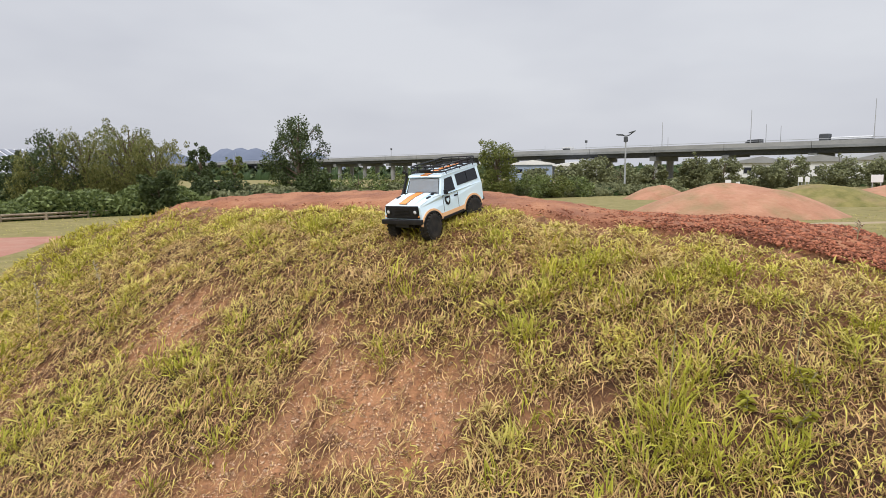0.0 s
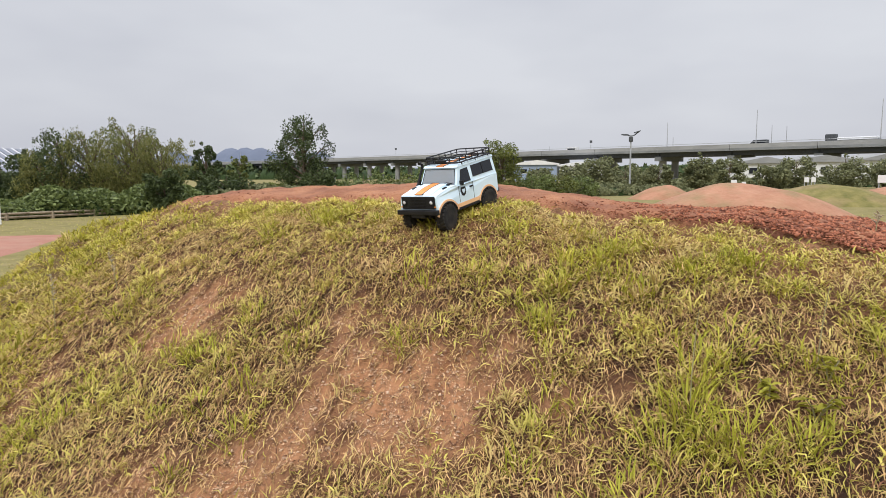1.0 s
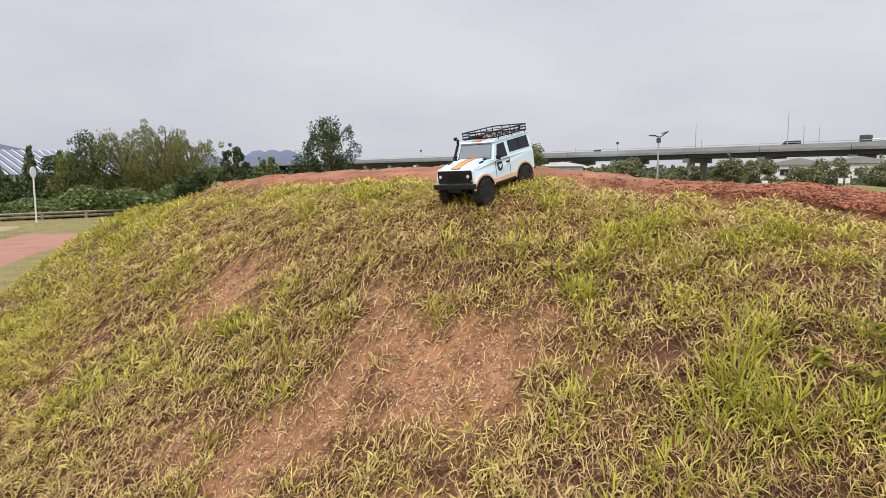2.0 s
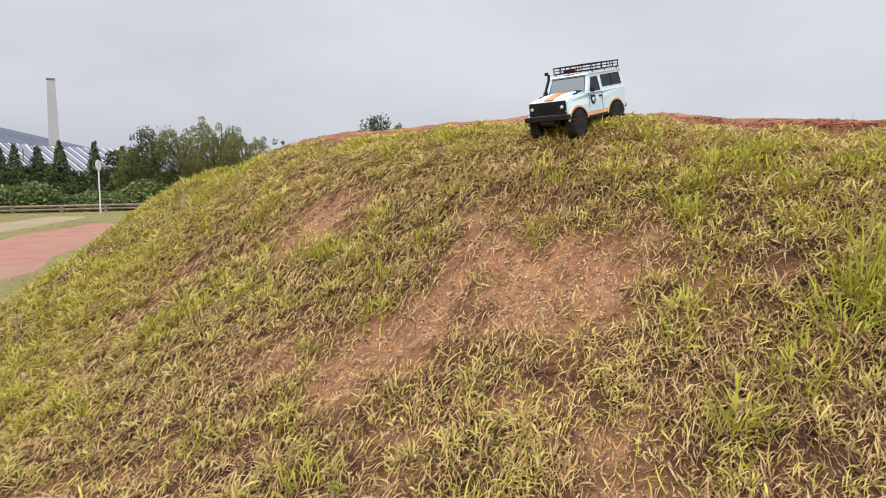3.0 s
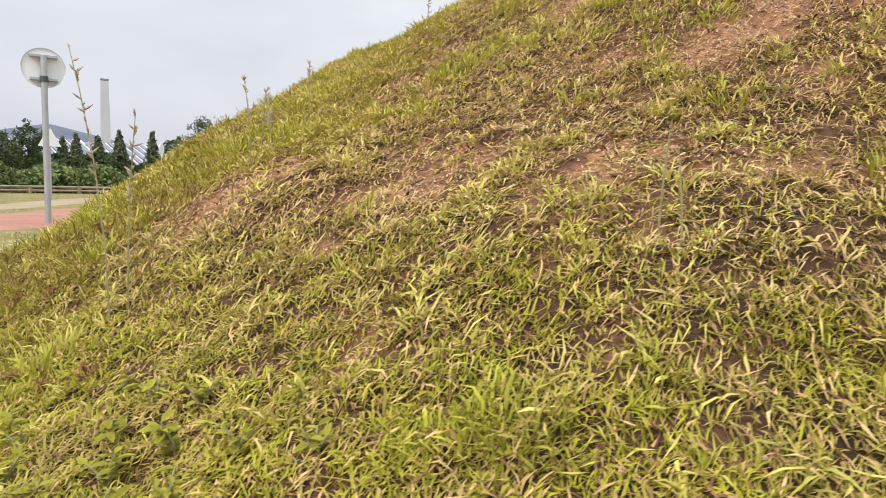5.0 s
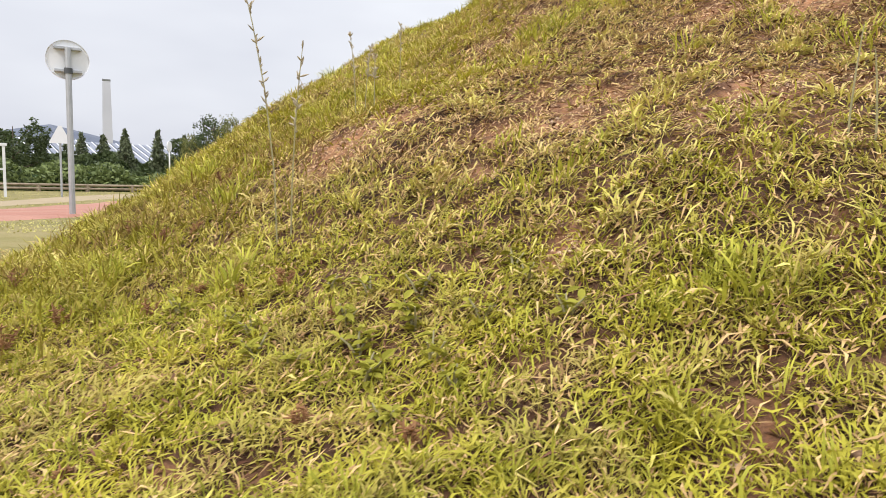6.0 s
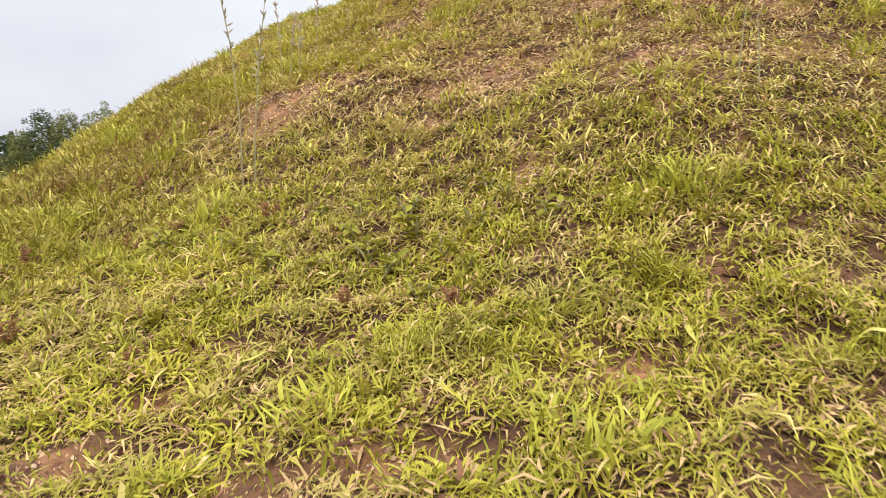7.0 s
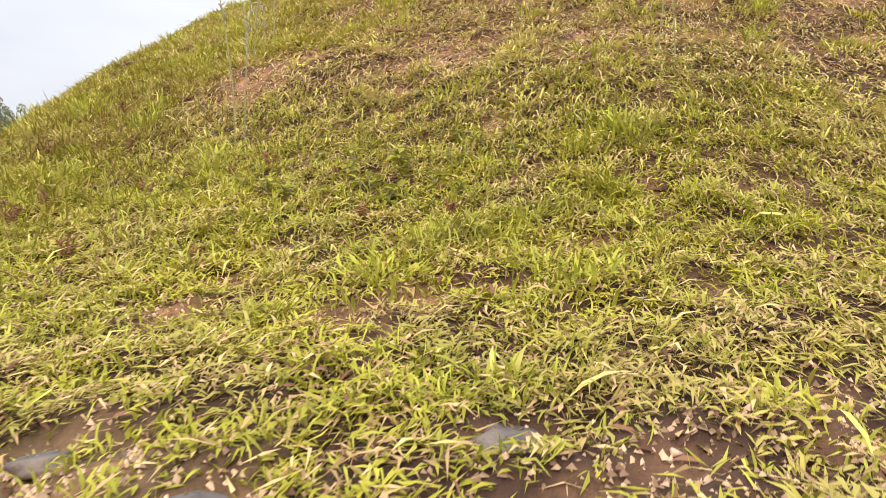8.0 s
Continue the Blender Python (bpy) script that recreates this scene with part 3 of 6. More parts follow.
strip("track", [(-6.6, 3.0), (-7.7, 7.2), (-9.7, 10.8), (-11.4, 14.8), (-12.4, 18.3)], 1.3, 0.025, RED_LANE, "flat red dirt track across the field")
strip("path", [(-10.2, 5.0), (-11.9, 9.5), (-14.4, 15.0), (-16.5, 21)], 0.8, 0.02, TAN_PATH, "pale sandy path beside the red track")
strip("path", [(9.5, 20.5), (13.0, 22.6), (20, 24.0), (34, 26)], 0.4, 0.02, TAN_PATH, "pale sandy path past the far mounds")


# ---- stones and grass ----
def stones(name, x, y, z, size, mat, label, seed):
    """Small angular stones: squashed octahedra with jittered corners."""
    rng = np.random.RandomState(seed)
    n = len(x)
    base = np.array([(1, 0, 0), (-1, 0, 0), (0, 1, 0), (0, -1, 0), (0, 0, 1), (0, 0, -1)], float)
    v = base[None] * rng.uniform(0.6, 1.2, (n, 6, 1)) + rng.uniform(-0.35, 0.35, (n, 6, 3))
    v = v * size[:, None, None] * rng.uniform(0.6, 1.0, (n, 1, 3)) * np.array([1.1, 1.0, 0.65])
    a = rng.uniform(0, 2 * np.pi, n)
    c, s = np.cos(a)[:, None], np.sin(a)[:, None]
    v = np.stack([v[..., 0] * c - v[..., 1] * s, v[..., 0] * s + v[..., 1] * c, v[..., 2]], -1)
    v += np.stack([x, y, z], 1)[:, None]
    f = np.array([(0, 2, 4), (2, 1, 4), (1, 3, 4), (3, 0, 4), (2, 0, 5), (1, 2, 5), (3, 1, 5), (0, 3, 5)])
    tris = (np.arange(n)[:, None, None] * 6 + f[None]).reshape(-1, 3)
    return tagged(tri_mesh(name, v.reshape(-1, 3), tris, mat), label, "gravel", kind="stuff")


rs = np.random.RandomState(5)
n = 32000
sx = rs.uniform(-1.25, 1.45, n)
sx = np.where(rs.uniform(0, 1, n) < 0.6, rs.uniform(0.2, 1.45, n), sx)
sv = rs.uniform(-0.02, 0.42, n)
big = np.clip((sx - 0.25) / 0.6, 0, 1)
sel = rs.uniform(0, 1, n) < 0.2 + 0.8 * big
sx, sv, big = sx[sel], sv[sel], big[sel]
sy = track_edge(sx) + sv
stones("gravel", sx, sy, ground_z(sx, sy) + 0.006 + 0.0035 * wave(sx, sy, 5, 32), rs.uniform(0.002, 0.006, len(sx)) * (0.8 + 1.3 * big * rs.uniform(0, 1, len(sx)) ** 2),
       RED_STONE, "loose broken red gravel on the crest track", 6)
n = 80000
px, py = rs.uniform(-1.8, 0.9, n), rs.uniform(-0.4, 1.95, n)
sel = (rs.uniform(0, 1, n) < (0.06 + 0.9 * np.clip(bare(px, py), 0, 1)) * np.clip((py + 0.1) / 0.8, 0.15, 1)) & (py < track_edge(px))
px, py = px[sel], py[sel]
stones("gravel", px, py, surface(px, py), rs.uniform(0.0012, 0.0055, len(px)) * rs.uniform(0.5, 1.4, len(px)), PEBBLE,
       "small pale stones in the bare soil of the bank", 7)


n = 420000
cx, cy = rs.uniform(-1.5, 0.9, n), rs.uniform(-0.3, 1.95, n)
sel = (rs.uniform(0, 1, n) < np.clip(1.2 * bare(cx, cy), 0, 1)) & (cy < track_edge(cx))
cx, cy = cx[sel], cy[sel]
m = len(cx)
cs = rs.uniform(0.0008, 0.0034, m)[:, None, None] * rs.uniform(0.5, 1.3, (m, 4, 1)) * np.array([(1, 0.2, -0.4), (-0.7, 0.8, -0.4), (-0.5, -0.9, -0.4), (0, 0.1, 0.7)])[None]
ca = rs.uniform(0, 6.28, m)[:, None]
cs = np.stack([cs[..., 0] * np.cos(ca) - cs[..., 1] * np.sin(ca), cs[..., 0] * np.sin(ca) + cs[..., 1] * np.cos(ca), cs[..., 2]], -1)
cs = cs + np.stack([cx, cy, surface(cx, cy)], 1)[:, None]
tagged(tri_mesh("soil_crumbs", cs.reshape(-1, 3), (np.arange(m)[:, None, None] * 4 + np.array([(0, 1, 3), (1, 2, 3), (2, 0, 3)])[None]).reshape(-1, 3), CRUMB),
       "loose crumbs of tan and brown soil on the worn patches", "soil", kind="stuff")


def blades(name, x, y, length, width, lean, heading, mat, label, seed, lift=0.0, curl=0.9, twist=0.5):
    """Grass blades: slender lances in three joints that arch over; lean in radians from upright, curl is added towards the tip."""
    rng = np.random.RandomState(seed)
    n = len(x)
    z = surface(x, y) - 0.002 + lift
    up = np.array([0, 0, 1.0])
    bend, turn = curl * rng.uniform(0.2, 1.4, n), rng.normal(0, twist, n)
    p = np.stack([x, y, z], 1)
    points, sides = [p], []
    for k, share in enumerate((0.38, 0.34, 0.28)):
        a = np.minimum(lean + bend * k * 0.5, 2.1)
        h = heading + turn * k
        way = np.cos(a)[:, None] * up + np.sin(a)[:, None] * np.stack([np.cos(h), np.sin(h), np.zeros(n)], 1)
        p = p + way * (length * share)[:, None]
        points.append(p)
        sides.append(np.stack([-np.sin(h), np.cos(h), np.zeros(n)], 1))
    roll = rng.uniform(-0.6, 0.6, n)[:, None] * up
    w1, w2 = (width / 2)[:, None] * (sides[0] + roll), (width * 0.4)[:, None] * (sides[1] + roll)
    v = np.stack([points[0], points[1] - w1, points[1] + w1, points[2] - w2, points[2] + w2, points[3]], 1).reshape(-1, 3)
    f = np.array([(0, 2, 1), (1, 2, 4), (1, 4, 3), (3, 4, 5)])
    tris = (np.arange(n)[:, None, None] * 6 + f[None]).reshape(-1, 3)
    return tagged(tri_mesh(name, v, tris, mat), label, "grass", kind="stuff")


def clumped(n, per, spreadr, seed, power=1.0, box=(-3.2, 1.9, -1.0, 3.1)):
    """Places of blades in tufts where turf grows; also each blade's way out from the middle of its tuft."""
    rng = np.random.RandomState(seed)
    k = n // per
    cx, cy = rng.uniform(box[0], box[1], k * 3), rng.uniform(box[2], box[3], k * 3)
    vis = 1 / (1 + np.exp((np.hypot(cx + 0.5, cy - 0.9) - 1.7) / 0.3)) * 0.8 + 0.2
    rim = np.minimum(np.minimum(cx - box[0], box[1] - cx), np.minimum(cy - box[2], box[3] - cy))
    ok = rng.uniform(0, 1, len(cx)) < turf(cx, cy) ** power * vis * np.clip(rim / 0.3, 0, 1)
    cx, cy = cx[ok][:k], cy[ok][:k]
    gx = np.repeat(cx, per) + rng.normal(0, spreadr, len(cx) * per)
    gy = np.repeat(cy, per) + rng.normal(0, spreadr, len(cy) * per)
    head = np.arctan2(gy - np.repeat(cy, per), gx - np.repeat(cx, per)) + rng.normal(0, 0.7, len(gx))
    size = np.repeat(rng.uniform(0.6, 1.35, len(cx)), per)
    return gx, gy, head, size, rng


def thatch(x, y, tall, mat, label, seed):
    """Thin blades bent once, rising a little and falling back to the soil."""
    rng = np.random.RandomState(seed + 1)
    n = len(x)
    a = rng.uniform(0, 6.28, n)
    b = a + rng.normal(0, 0.7, n)
    length = tall * rng.uniform(0.35, 1.1, n)
    rise, fall = rng.uniform(0.0, 0.55, n), rng.uniform(-0.5, 0.2, n)
    z = surface(x, y) + rng.uniform(0, 0.006, n)
    h = 0.5 * length
    lean_x = (ground_z(x + 0.01, y) - ground_z(x, y)) / 0.01
    lean_y = (ground_z(x, y + 0.01) - ground_z(x, y)) / 0.01
    def step(p, t, e):
        d = np.stack([np.cos(t) * np.cos(e), np.sin(t) * np.cos(e), np.sin(e)], 1)
        d[:, 2] += d[:, 0] * lean_x + d[:, 1] * lean_y
        return p + d * h[:, None]
    p0 = np.stack([x, y, z], 1)
    p1 = step(p0, a, rise)
    p2 = step(p1, b, fall)
    w = np.stack([-np.sin(a), np.cos(a), rng.uniform(-0.5, 0.5, n)], 1) * rng.uniform(0.0007, 0.0015, n)[:, None]
    v = np.stack([p0, p1 - w, p1 + w, p2], 1).reshape(-1, 3)
    tris = (np.arange(n)[:, None, None] * 4 + np.array([(0, 2, 1), (1, 2, 3)])[None]).reshape(-1, 3)
    return tagged(tri_mesh("thatch", v, tris, mat), label, "grass", kind="stuff")


def runners(name, x, y, length, width, heading, tilt, mat, label, seed):
    """Dead blades lying about: thin straight slivers, one end on the soil."""
    rng = np.random.RandomState(seed)
    n = len(x)
    p0 = np.stack([x, y, surface(x, y) + rng.uniform(0.0, 0.008, n)], 1)
    d = np.stack([np.cos(heading) * np.cos(tilt), np.sin(heading) * np.cos(tilt), np.sin(tilt)], 1)
    # follow the slope of the bank
    d[:, 2] += np.cos(tilt) * (ground_z(x + 0.01 * np.cos(heading), y + 0.01 * np.sin(heading)) - ground_z(x, y)) / 0.01
    w = np.stack([-np.sin(heading), np.cos(heading), rng.uniform(-0.5, 0.5, n)], 1) * (width / 2)[:, None]
    v = np.stack([p0 - w, p0 + w, p0 + d * length[:, None]], 1).reshape(-1, 3)
    return tagged(tri_mesh(name, v, np.arange(3 * n).reshape(-1, 3), mat), label, "grass", kind="stuff")


# tufts of the upper bank: blades spring from one root and arch outwards
x, y, head, size, rng = clumped(126000, 34, 0.014, 11, power=2.4)
keep = rng.uniform(0, 1, len(x)) > 0.98 * low(x, y)
x, y, head, size = x[keep], y[keep], head[keep], size[keep]
m = len(x)
crest = 1 - 0.68 * np.exp(-((y - track_edge(x) + 0.03) / 0.2) ** 2)
grown = crest * (0.6 + 0.3 * turf(x, y) + 0.4 * fresh(x, y))
blades("grass", x, y, grown * size * rng.uniform(0.018, 0.044, m), rng.uniform(0.002, 0.0042, m), rng.uniform(0.2, 1.2, m), head, GRASS,
       "short yellow-green grass tufts on the bank", 12, curl=1.2)
# close short turf on the flank of the bank
x, y, head, size, rng = clumped(46000, 20, 0.013, 17, power=0.5, box=(-2.9, -0.95, 1.0, 3.2))
keep = rng.uniform(0, 1, len(x)) < np.clip((-0.75 - x) / 0.4, 0, 1)
x, y, head, size = x[keep], y[keep], head[keep], size[keep]
m = len(x)
blades("grass", x, y, size * rng.uniform(0.012, 0.034, m), rng.uniform(0.0025, 0.005, m), rng.uniform(0.2, 1.2, m), head, GRASS_SHORT,
       "close short yellow-green turf on the flank of the bank", 18, curl=1.0)
# close short turf under the crest
x, y, head, size, rng = clumped(90000, 18, 0.014, 41, power=0.4, box=(-1.5, 1.9, 1.2, 2.5))
under = track_edge(x) - y
keep = rng.uniform(0, 1, len(x)) < np.clip(1.25 - under / 0.45, 0, 1) * np.clip((under + 0.01) / 0.03, 0, 1) * np.clip(1 - bare(x, y), 0.1, 1)
x, y, head, size = x[keep], y[keep], head[keep], size[keep]
m = len(x)
blades("grass", x, y, size * rng.uniform(0.009, 0.024, m), rng.uniform(0.0022, 0.0044, m), rng.uniform(0.3, 1.3, m), head, GRASS,
       "close short yellow-green turf under the crest of the bank", 42, curl=1.0)
# dead and half-dead curled blades through the whole sward
x, y, head, size, rng = clumped(42000, 9, 0.016, 15, power=0.6)
keep = (y < track_edge(x) - 0.06) & (rng.uniform(0, 1, len(x)) > 0.8 * low(x, y)) & (rng.uniform(0, 1, len(x)) > 0.7 * fresh(x, y) + 1.2 * bare(x, y))
x, y, head, size = x[keep], y[keep], head[keep], size[keep]
m = len(x)
blades("straw", x, y, (1 - 0.4 * low(x, y)) * size * rng.uniform(0.02, 0.05, m), rng.uniform(0.0014, 0.0028, m), rng.uniform(0.7, 1.5, m), head + rng.normal(0, 0.9, m), STRAW,
       "dead tan grass blades curling through the tufts", 21, curl=0.8, twist=0.8)
x, y, head, size, rng = clumped(24000, 9, 0.02, 27, power=0.5)
keep = (y < track_edge(x) - 0.06) & (rng.uniform(0, 1, len(x)) > 0.6 * low(x, y))
x, y, head, size = x[keep], y[keep], head[keep], size[keep]
m = len(x)
blades("straw", x, y, size * rng.uniform(0.015, 0.04, m), rng.uniform(0.0014, 0.0028, m), rng.uniform(0.9, 1.5, m), head + rng.normal(0, 0.9, m), DEAD_LEAF,
       "rotted brown grass blades low in the sward", 28, curl=0.6, twist=0.8)
# thatch: thin bent dead and half-green blades, a close layer over all the turf of the middle bank
for seed, n, mat, tall, label in ((31, 250000, STRAW, 0.038, "close tan thatch of dead grass over the bank"),
                                  (33, 80000, DEAD_LEAF, 0.034, "close brown thatch of rotted grass over the bank"),
                                  (35, 80000, GRASS, 0.04, "thin olive grass blades through the thatch")):
    rng = np.random.RandomState(seed)
    x, y = rng.uniform(-1.75, 1.15, n), rng.uniform(-0.3, 2.35, n)
    keep = (y < track_edge(x) + 0.01) & (rng.uniform(0, 1, n) > np.minimum(1.3 * bare(x, y), 0.84)) & (rng.uniform(0, 1, n) > 0.9 * low(x, y))
    keep &= (rng.uniform(0, 1, n) < np.clip((y - 0.5) / 0.6, 0.3, 1)) & (rng.uniform(0, 1, n) > 0.75 * fresh(x, y)) | (mat is GRASS)
    keep &= (rng.uniform(0, 1, n) > 0.8 * np.exp(-((y - track_edge(x) + 0.08) / 0.2) ** 2)) | (mat is GRASS)
    keep &= rng.uniform(0, 1, n) < 0.25 + 0.9 * turf(x, y) ** (2 if mat is GRASS else 0.8)
    keep &= rng.uniform(0, 1, n) < np.clip(1.15 - 0.8 * (np.hypot(x + 0.3, (y - 1.2) * 0.8) - 0.7), 0.4, 1)
    x, y = x[keep], y[keep]
    thatch(x, y, tall, mat, label, seed)
# fresh green clumps
x, y, head, size, rng = clumped(110000, 40, 0.016, 13, power=0.6)
tuft_green = np.repeat(fresh(x[::40], y[::40]), 40)
keep = np.repeat(rng.uniform(0, 1, len(x) // 40), 40) < 0.04 + 1.1 * tuft_green ** 1.3
x, y, head, size = x[keep], y[keep], head[keep], size[keep]
m = len(x)
crest = 1 - 0.7 * np.exp(-((y - track_edge(x) + 0.03) / 0.2) ** 2)
blades("grass", x, y, crest * (1 - 0.7 * low(x, y)) * size * rng.uniform(0.022, 0.055, m), rng.uniform(0.0018, 0.0036, m), rng.uniform(0.05, 0.9, m), head, GRASS_LUSH,
       "taller fresh green grass clumps on the bank", 14, curl=0.9)
# the dense mat at the foot
x, y, head, size, rng = clumped(118000, 30, 0.014, 19, power=1.5, box=(-2.15, -0.05, -0.75, 1.2))
keep = rng.uniform(0, 1, len(x)) < low(x, y)
x, y, head, size = x[keep], y[keep], head[keep], size[keep]
m = len(x)
blades("grass", x, y, np.clip(0.75 + y, 0.6, 1) * size * (0.8 + 0.5 * fresh(x, y)) * rng.uniform(0.012, 0.032, m), rng.uniform(0.0012, 0.0027, m), rng.uniform(0.3, 1.4, m), head, GRASS_SHORT,
       "short dense yellow-green grass mat at the foot of the bank", 20, curl=1.0)
for seed, n, mat, tall, label in ((37, 140000, GRASS_SHORT, 0.022, "fine olive grass woven through the mat at the foot"),
                                  (39, 70000, STRAW, 0.022, "fine tan straw woven through the mat at the foot")):
    rng = np.random.RandomState(seed)
    x, y = rng.uniform(-1.95, -0.25, n), rng.uniform(-0.4, 0.95, n)
    keep = (rng.uniform(0, 1, n) < low(x, y) * (0.15 + 0.85 * turf(x, y) ** 1.5)) & (rng.uniform(0, 1, n) > np.minimum(1.6 * bare(x, y), 0.92))
    keep &= (rng.uniform(0, 1, n) > 0.8 * fresh(x, y) + 0.35 * wave(x, y, 4, 65)) | (mat is not STRAW)
    thatch(x[keep], y[keep], tall, mat, label, seed)
# bright cushions in the mat, and brown dead leaves between them
x, y, head, size, rng = clumped(85000, 50, 0.013, 23, power=1.2, box=(-2.1, -0.1, -0.7, 1.1))
keep = rng.uniform(0, 1, len(x)) < low(x, y) * (0.3 + 0.7 * fresh(x, y))
x, y, head, size = x[keep], y[keep], head[keep], size[keep]
m = len(x)
blades("grass", x, y, np.clip(0.75 + y, 0.55, 1) * size * rng.uniform(0.012, 0.03, m), rng.uniform(0.001, 0.0022, m), rng.uniform(0.05, 1.0, m), head, GRASS_LUSH,
       "bright yellow-green grass cushions at the foot of the bank", 24, curl=0.7)
x, y, head, size, rng = clumped(24000, 8, 0.02, 25, power=0.3, box=(-2.1, 0.9, -0.5, 1.9))
keep = wave(x, y, 5, 42) > 0.1
x, y, size = x[keep], y[keep], size[keep]
m = len(x)
blades("dead_leaf", x, y, size * rng.uniform(0.008, 0.020, m), rng.uniform(0.002, 0.0045, m), rng.uniform(0.7, 1.4, m), rng.uniform(0, 6.28, m), DEAD_LEAF,
       "curled reddish brown dead leaves among the grass", 26, lift=0.003, curl=0.8)
# soft taller grass on the shoulder of the bank
x, y, head, size, rng = clumped(24000, 14, 0.02, 29, power=0.2, box=(-2.5, -1.2, 0.2, 2.0))
inside = np.exp(-((x + 1.75) / 0.3) ** 2 - ((y - 0.95) / 0.5) ** 2)
keep = rng.uniform(0, 1, len(x)) < 1.2 * inside
x, y, head, size = x[keep], y[keep], head[keep], size[keep]
m = len(x)
blades("grass", x, y, size * rng.uniform(0.02, 0.05, m), rng.uniform(0.0014, 0.0028, m), rng.uniform(0.1, 0.9, m), head, GRASS_SHOULDER,
       "soft taller olive grass with brown stems on the shoulder of the bank", 30, curl=0.8)
# short straw litter lying on the worn soil
x, y, head, size, rng = clumped(150000, 5, 0.03, 16, power=0.1)
keep = (y < track_edge(x) + 0.02) & (rng.uniform(0, 1, len(x)) < (0.35 + 0.65 * np.clip(bare(x, y), 0, 1)) * (1 - 0.6 * low(x, y)))
x, y, size = x[keep], y[keep], size[keep]
m = len(x)
runners("straw", x, y, (1 - 0.4 * low(x, y)) * size * rng.uniform(0.005, 0.022, m), rng.uniform(0.001, 0.0026, m), rng.uniform(0, 6.28, m), rng.uniform(-0.05, 0.2, m), STRAW,
        "dead tan straw and runners lying on the soil", 16)
# sparse coarse tufts on the near field
rng = np.random.RandomState(17)
n = 36000
dist, ang = 3 + 29 * rng.uniform(0, 1, n) ** 1.4, rng.uniform(-0.85, 1.0, n)
x, y = -0.5 - dist * np.sin(ang), 0.6 + dist * np.cos(ang)
far = (ground_z(x, y) < 0.5) & ((x < -2.6) | (y > 3.2))
for a, b, half in (((-6.6, 3.0), (-7.7, 7.2), 1.2), ((-7.7, 7.2), (-9.7, 10.8), 1.2), ((-9.7, 10.8), (-11.4, 14.8), 1.3), ((-11.4, 14.8), (-12.4, 18.3), 1.3),
                   ((-10.2, 5.0), (-11.9, 9.5), 0.8), ((-11.9, 9.5), (-14.4, 15.0), 0.8), ((13.0, 22.6), (20, 24.0), 0.4)):
    d = np.array(b) - np.array(a)
    k = np.clip(((x - a[0]) * d[0] + (y - a[1]) * d[1]) / (d @ d), 0, 1)
    far &= np.hypot(x - a[0] - k * d[0], y - a[1] - k * d[1]) > half
far &= (np.hypot((x - 11.45) / 4.0, (y - 27.5) / 3.1) > 1) & (wave(x, y, 0.5, 51) + wave(x, y, 1.6, 52) > -0.5)
x, y, dist = x[far], y[far], dist[far]
m = len(x)
blades("grass", x, y, rng.uniform(0.010, 0.022, m) * (1 + dist / 14), rng.uniform(0.004, 0.008, m) * (1 + dist / 8), rng.uniform(0.2, 1.0, m), rng.uniform(0, 6.28, m), GRASS_FIELD,
       "mown grass of the flat field", 18)


def lush_tuft(x, y, n, tall, seed):
    rng = np.random.RandomState(seed)
    gx, gy = x + rng.normal(0, 0.022, n), y + rng.normal(0, 0.022, n)
    head = np.arctan2(gy - y, gx - x) + rng.normal(0, 0.5, n)
    ob = blades("grass_tuft", gx, gy, tall * rng.uniform(0.5, 1.0, n), rng.uniform(0.002, 0.004, n), rng.uniform(0.05, 0.8, n), head, GRASS_LUSH,
                "tall bright green grass tuft standing on the bank", seed)
    return tagged(ob, category="grass tuft")


for i, (x, y, tall) in enumerate([(0.39, 1.20, 0.11), (0.43, 1.26, 0.085), (0.22, 1.52, 0.05), (0.34, 1.14, 0.085), (0.46, 1.14, 0.085), (0.50, 1.30, 0.06), (0.55, 1.12, 0.06), (-0.75, 0.43, 0.045),
                                  (-0.91, 0.73, 0.04), (-1.36, 0.63, 0.06), (-0.94, 0.08, 0.04), (-1.11, 0.13, 0.04), (0.62, 1.5, 0.05), (0.30, 1.56, 0.05),
                                  (-0.55, 1.44, 0.04), (-0.38, 1.58, 0.04), (-0.47, 1.02, 0.055), (0.16, 1.03, 0.07), (0.26, 1.08, 0.07), (-1.55, 0.95, 0.07),
                                  (-1.75, 1.2, 0.08), (-1.62, 0.7, 0.06)]):
    lush_tuft(x, y, 60, tall, 100 + i)


def leaf_mesh(length, width):
    """A folded pointed leaf along +x."""
    vs = [(0, 0, 0), (0.3, 0.8, 0.12), (0.65, 0.75, 0.1), (1, 0, -0.05), (0.65, -0.75, 0.1), (0.3, -0.8, 0.12), (0.35, 0, 0.0), (0.7, 0, -0.02)]
    fs = [(0, 1, 6), (1, 2, 7, 6), (2, 3, 7), (0, 6, 5), (6, 7, 4, 5), (7, 3, 4)]
    me = bpy.data.meshes.new("leaf")
    me.from_pydata([(a * length, b * width / 2, c * length) for a, b, c in vs], [], fs)
    me.materials.append(WEED_LEAF)
    return me


LEAF_MESHES = [leaf_mesh(0.034, 0.018), leaf_mesh(0.026, 0.016), leaf_mesh(0.042, 0.022)]


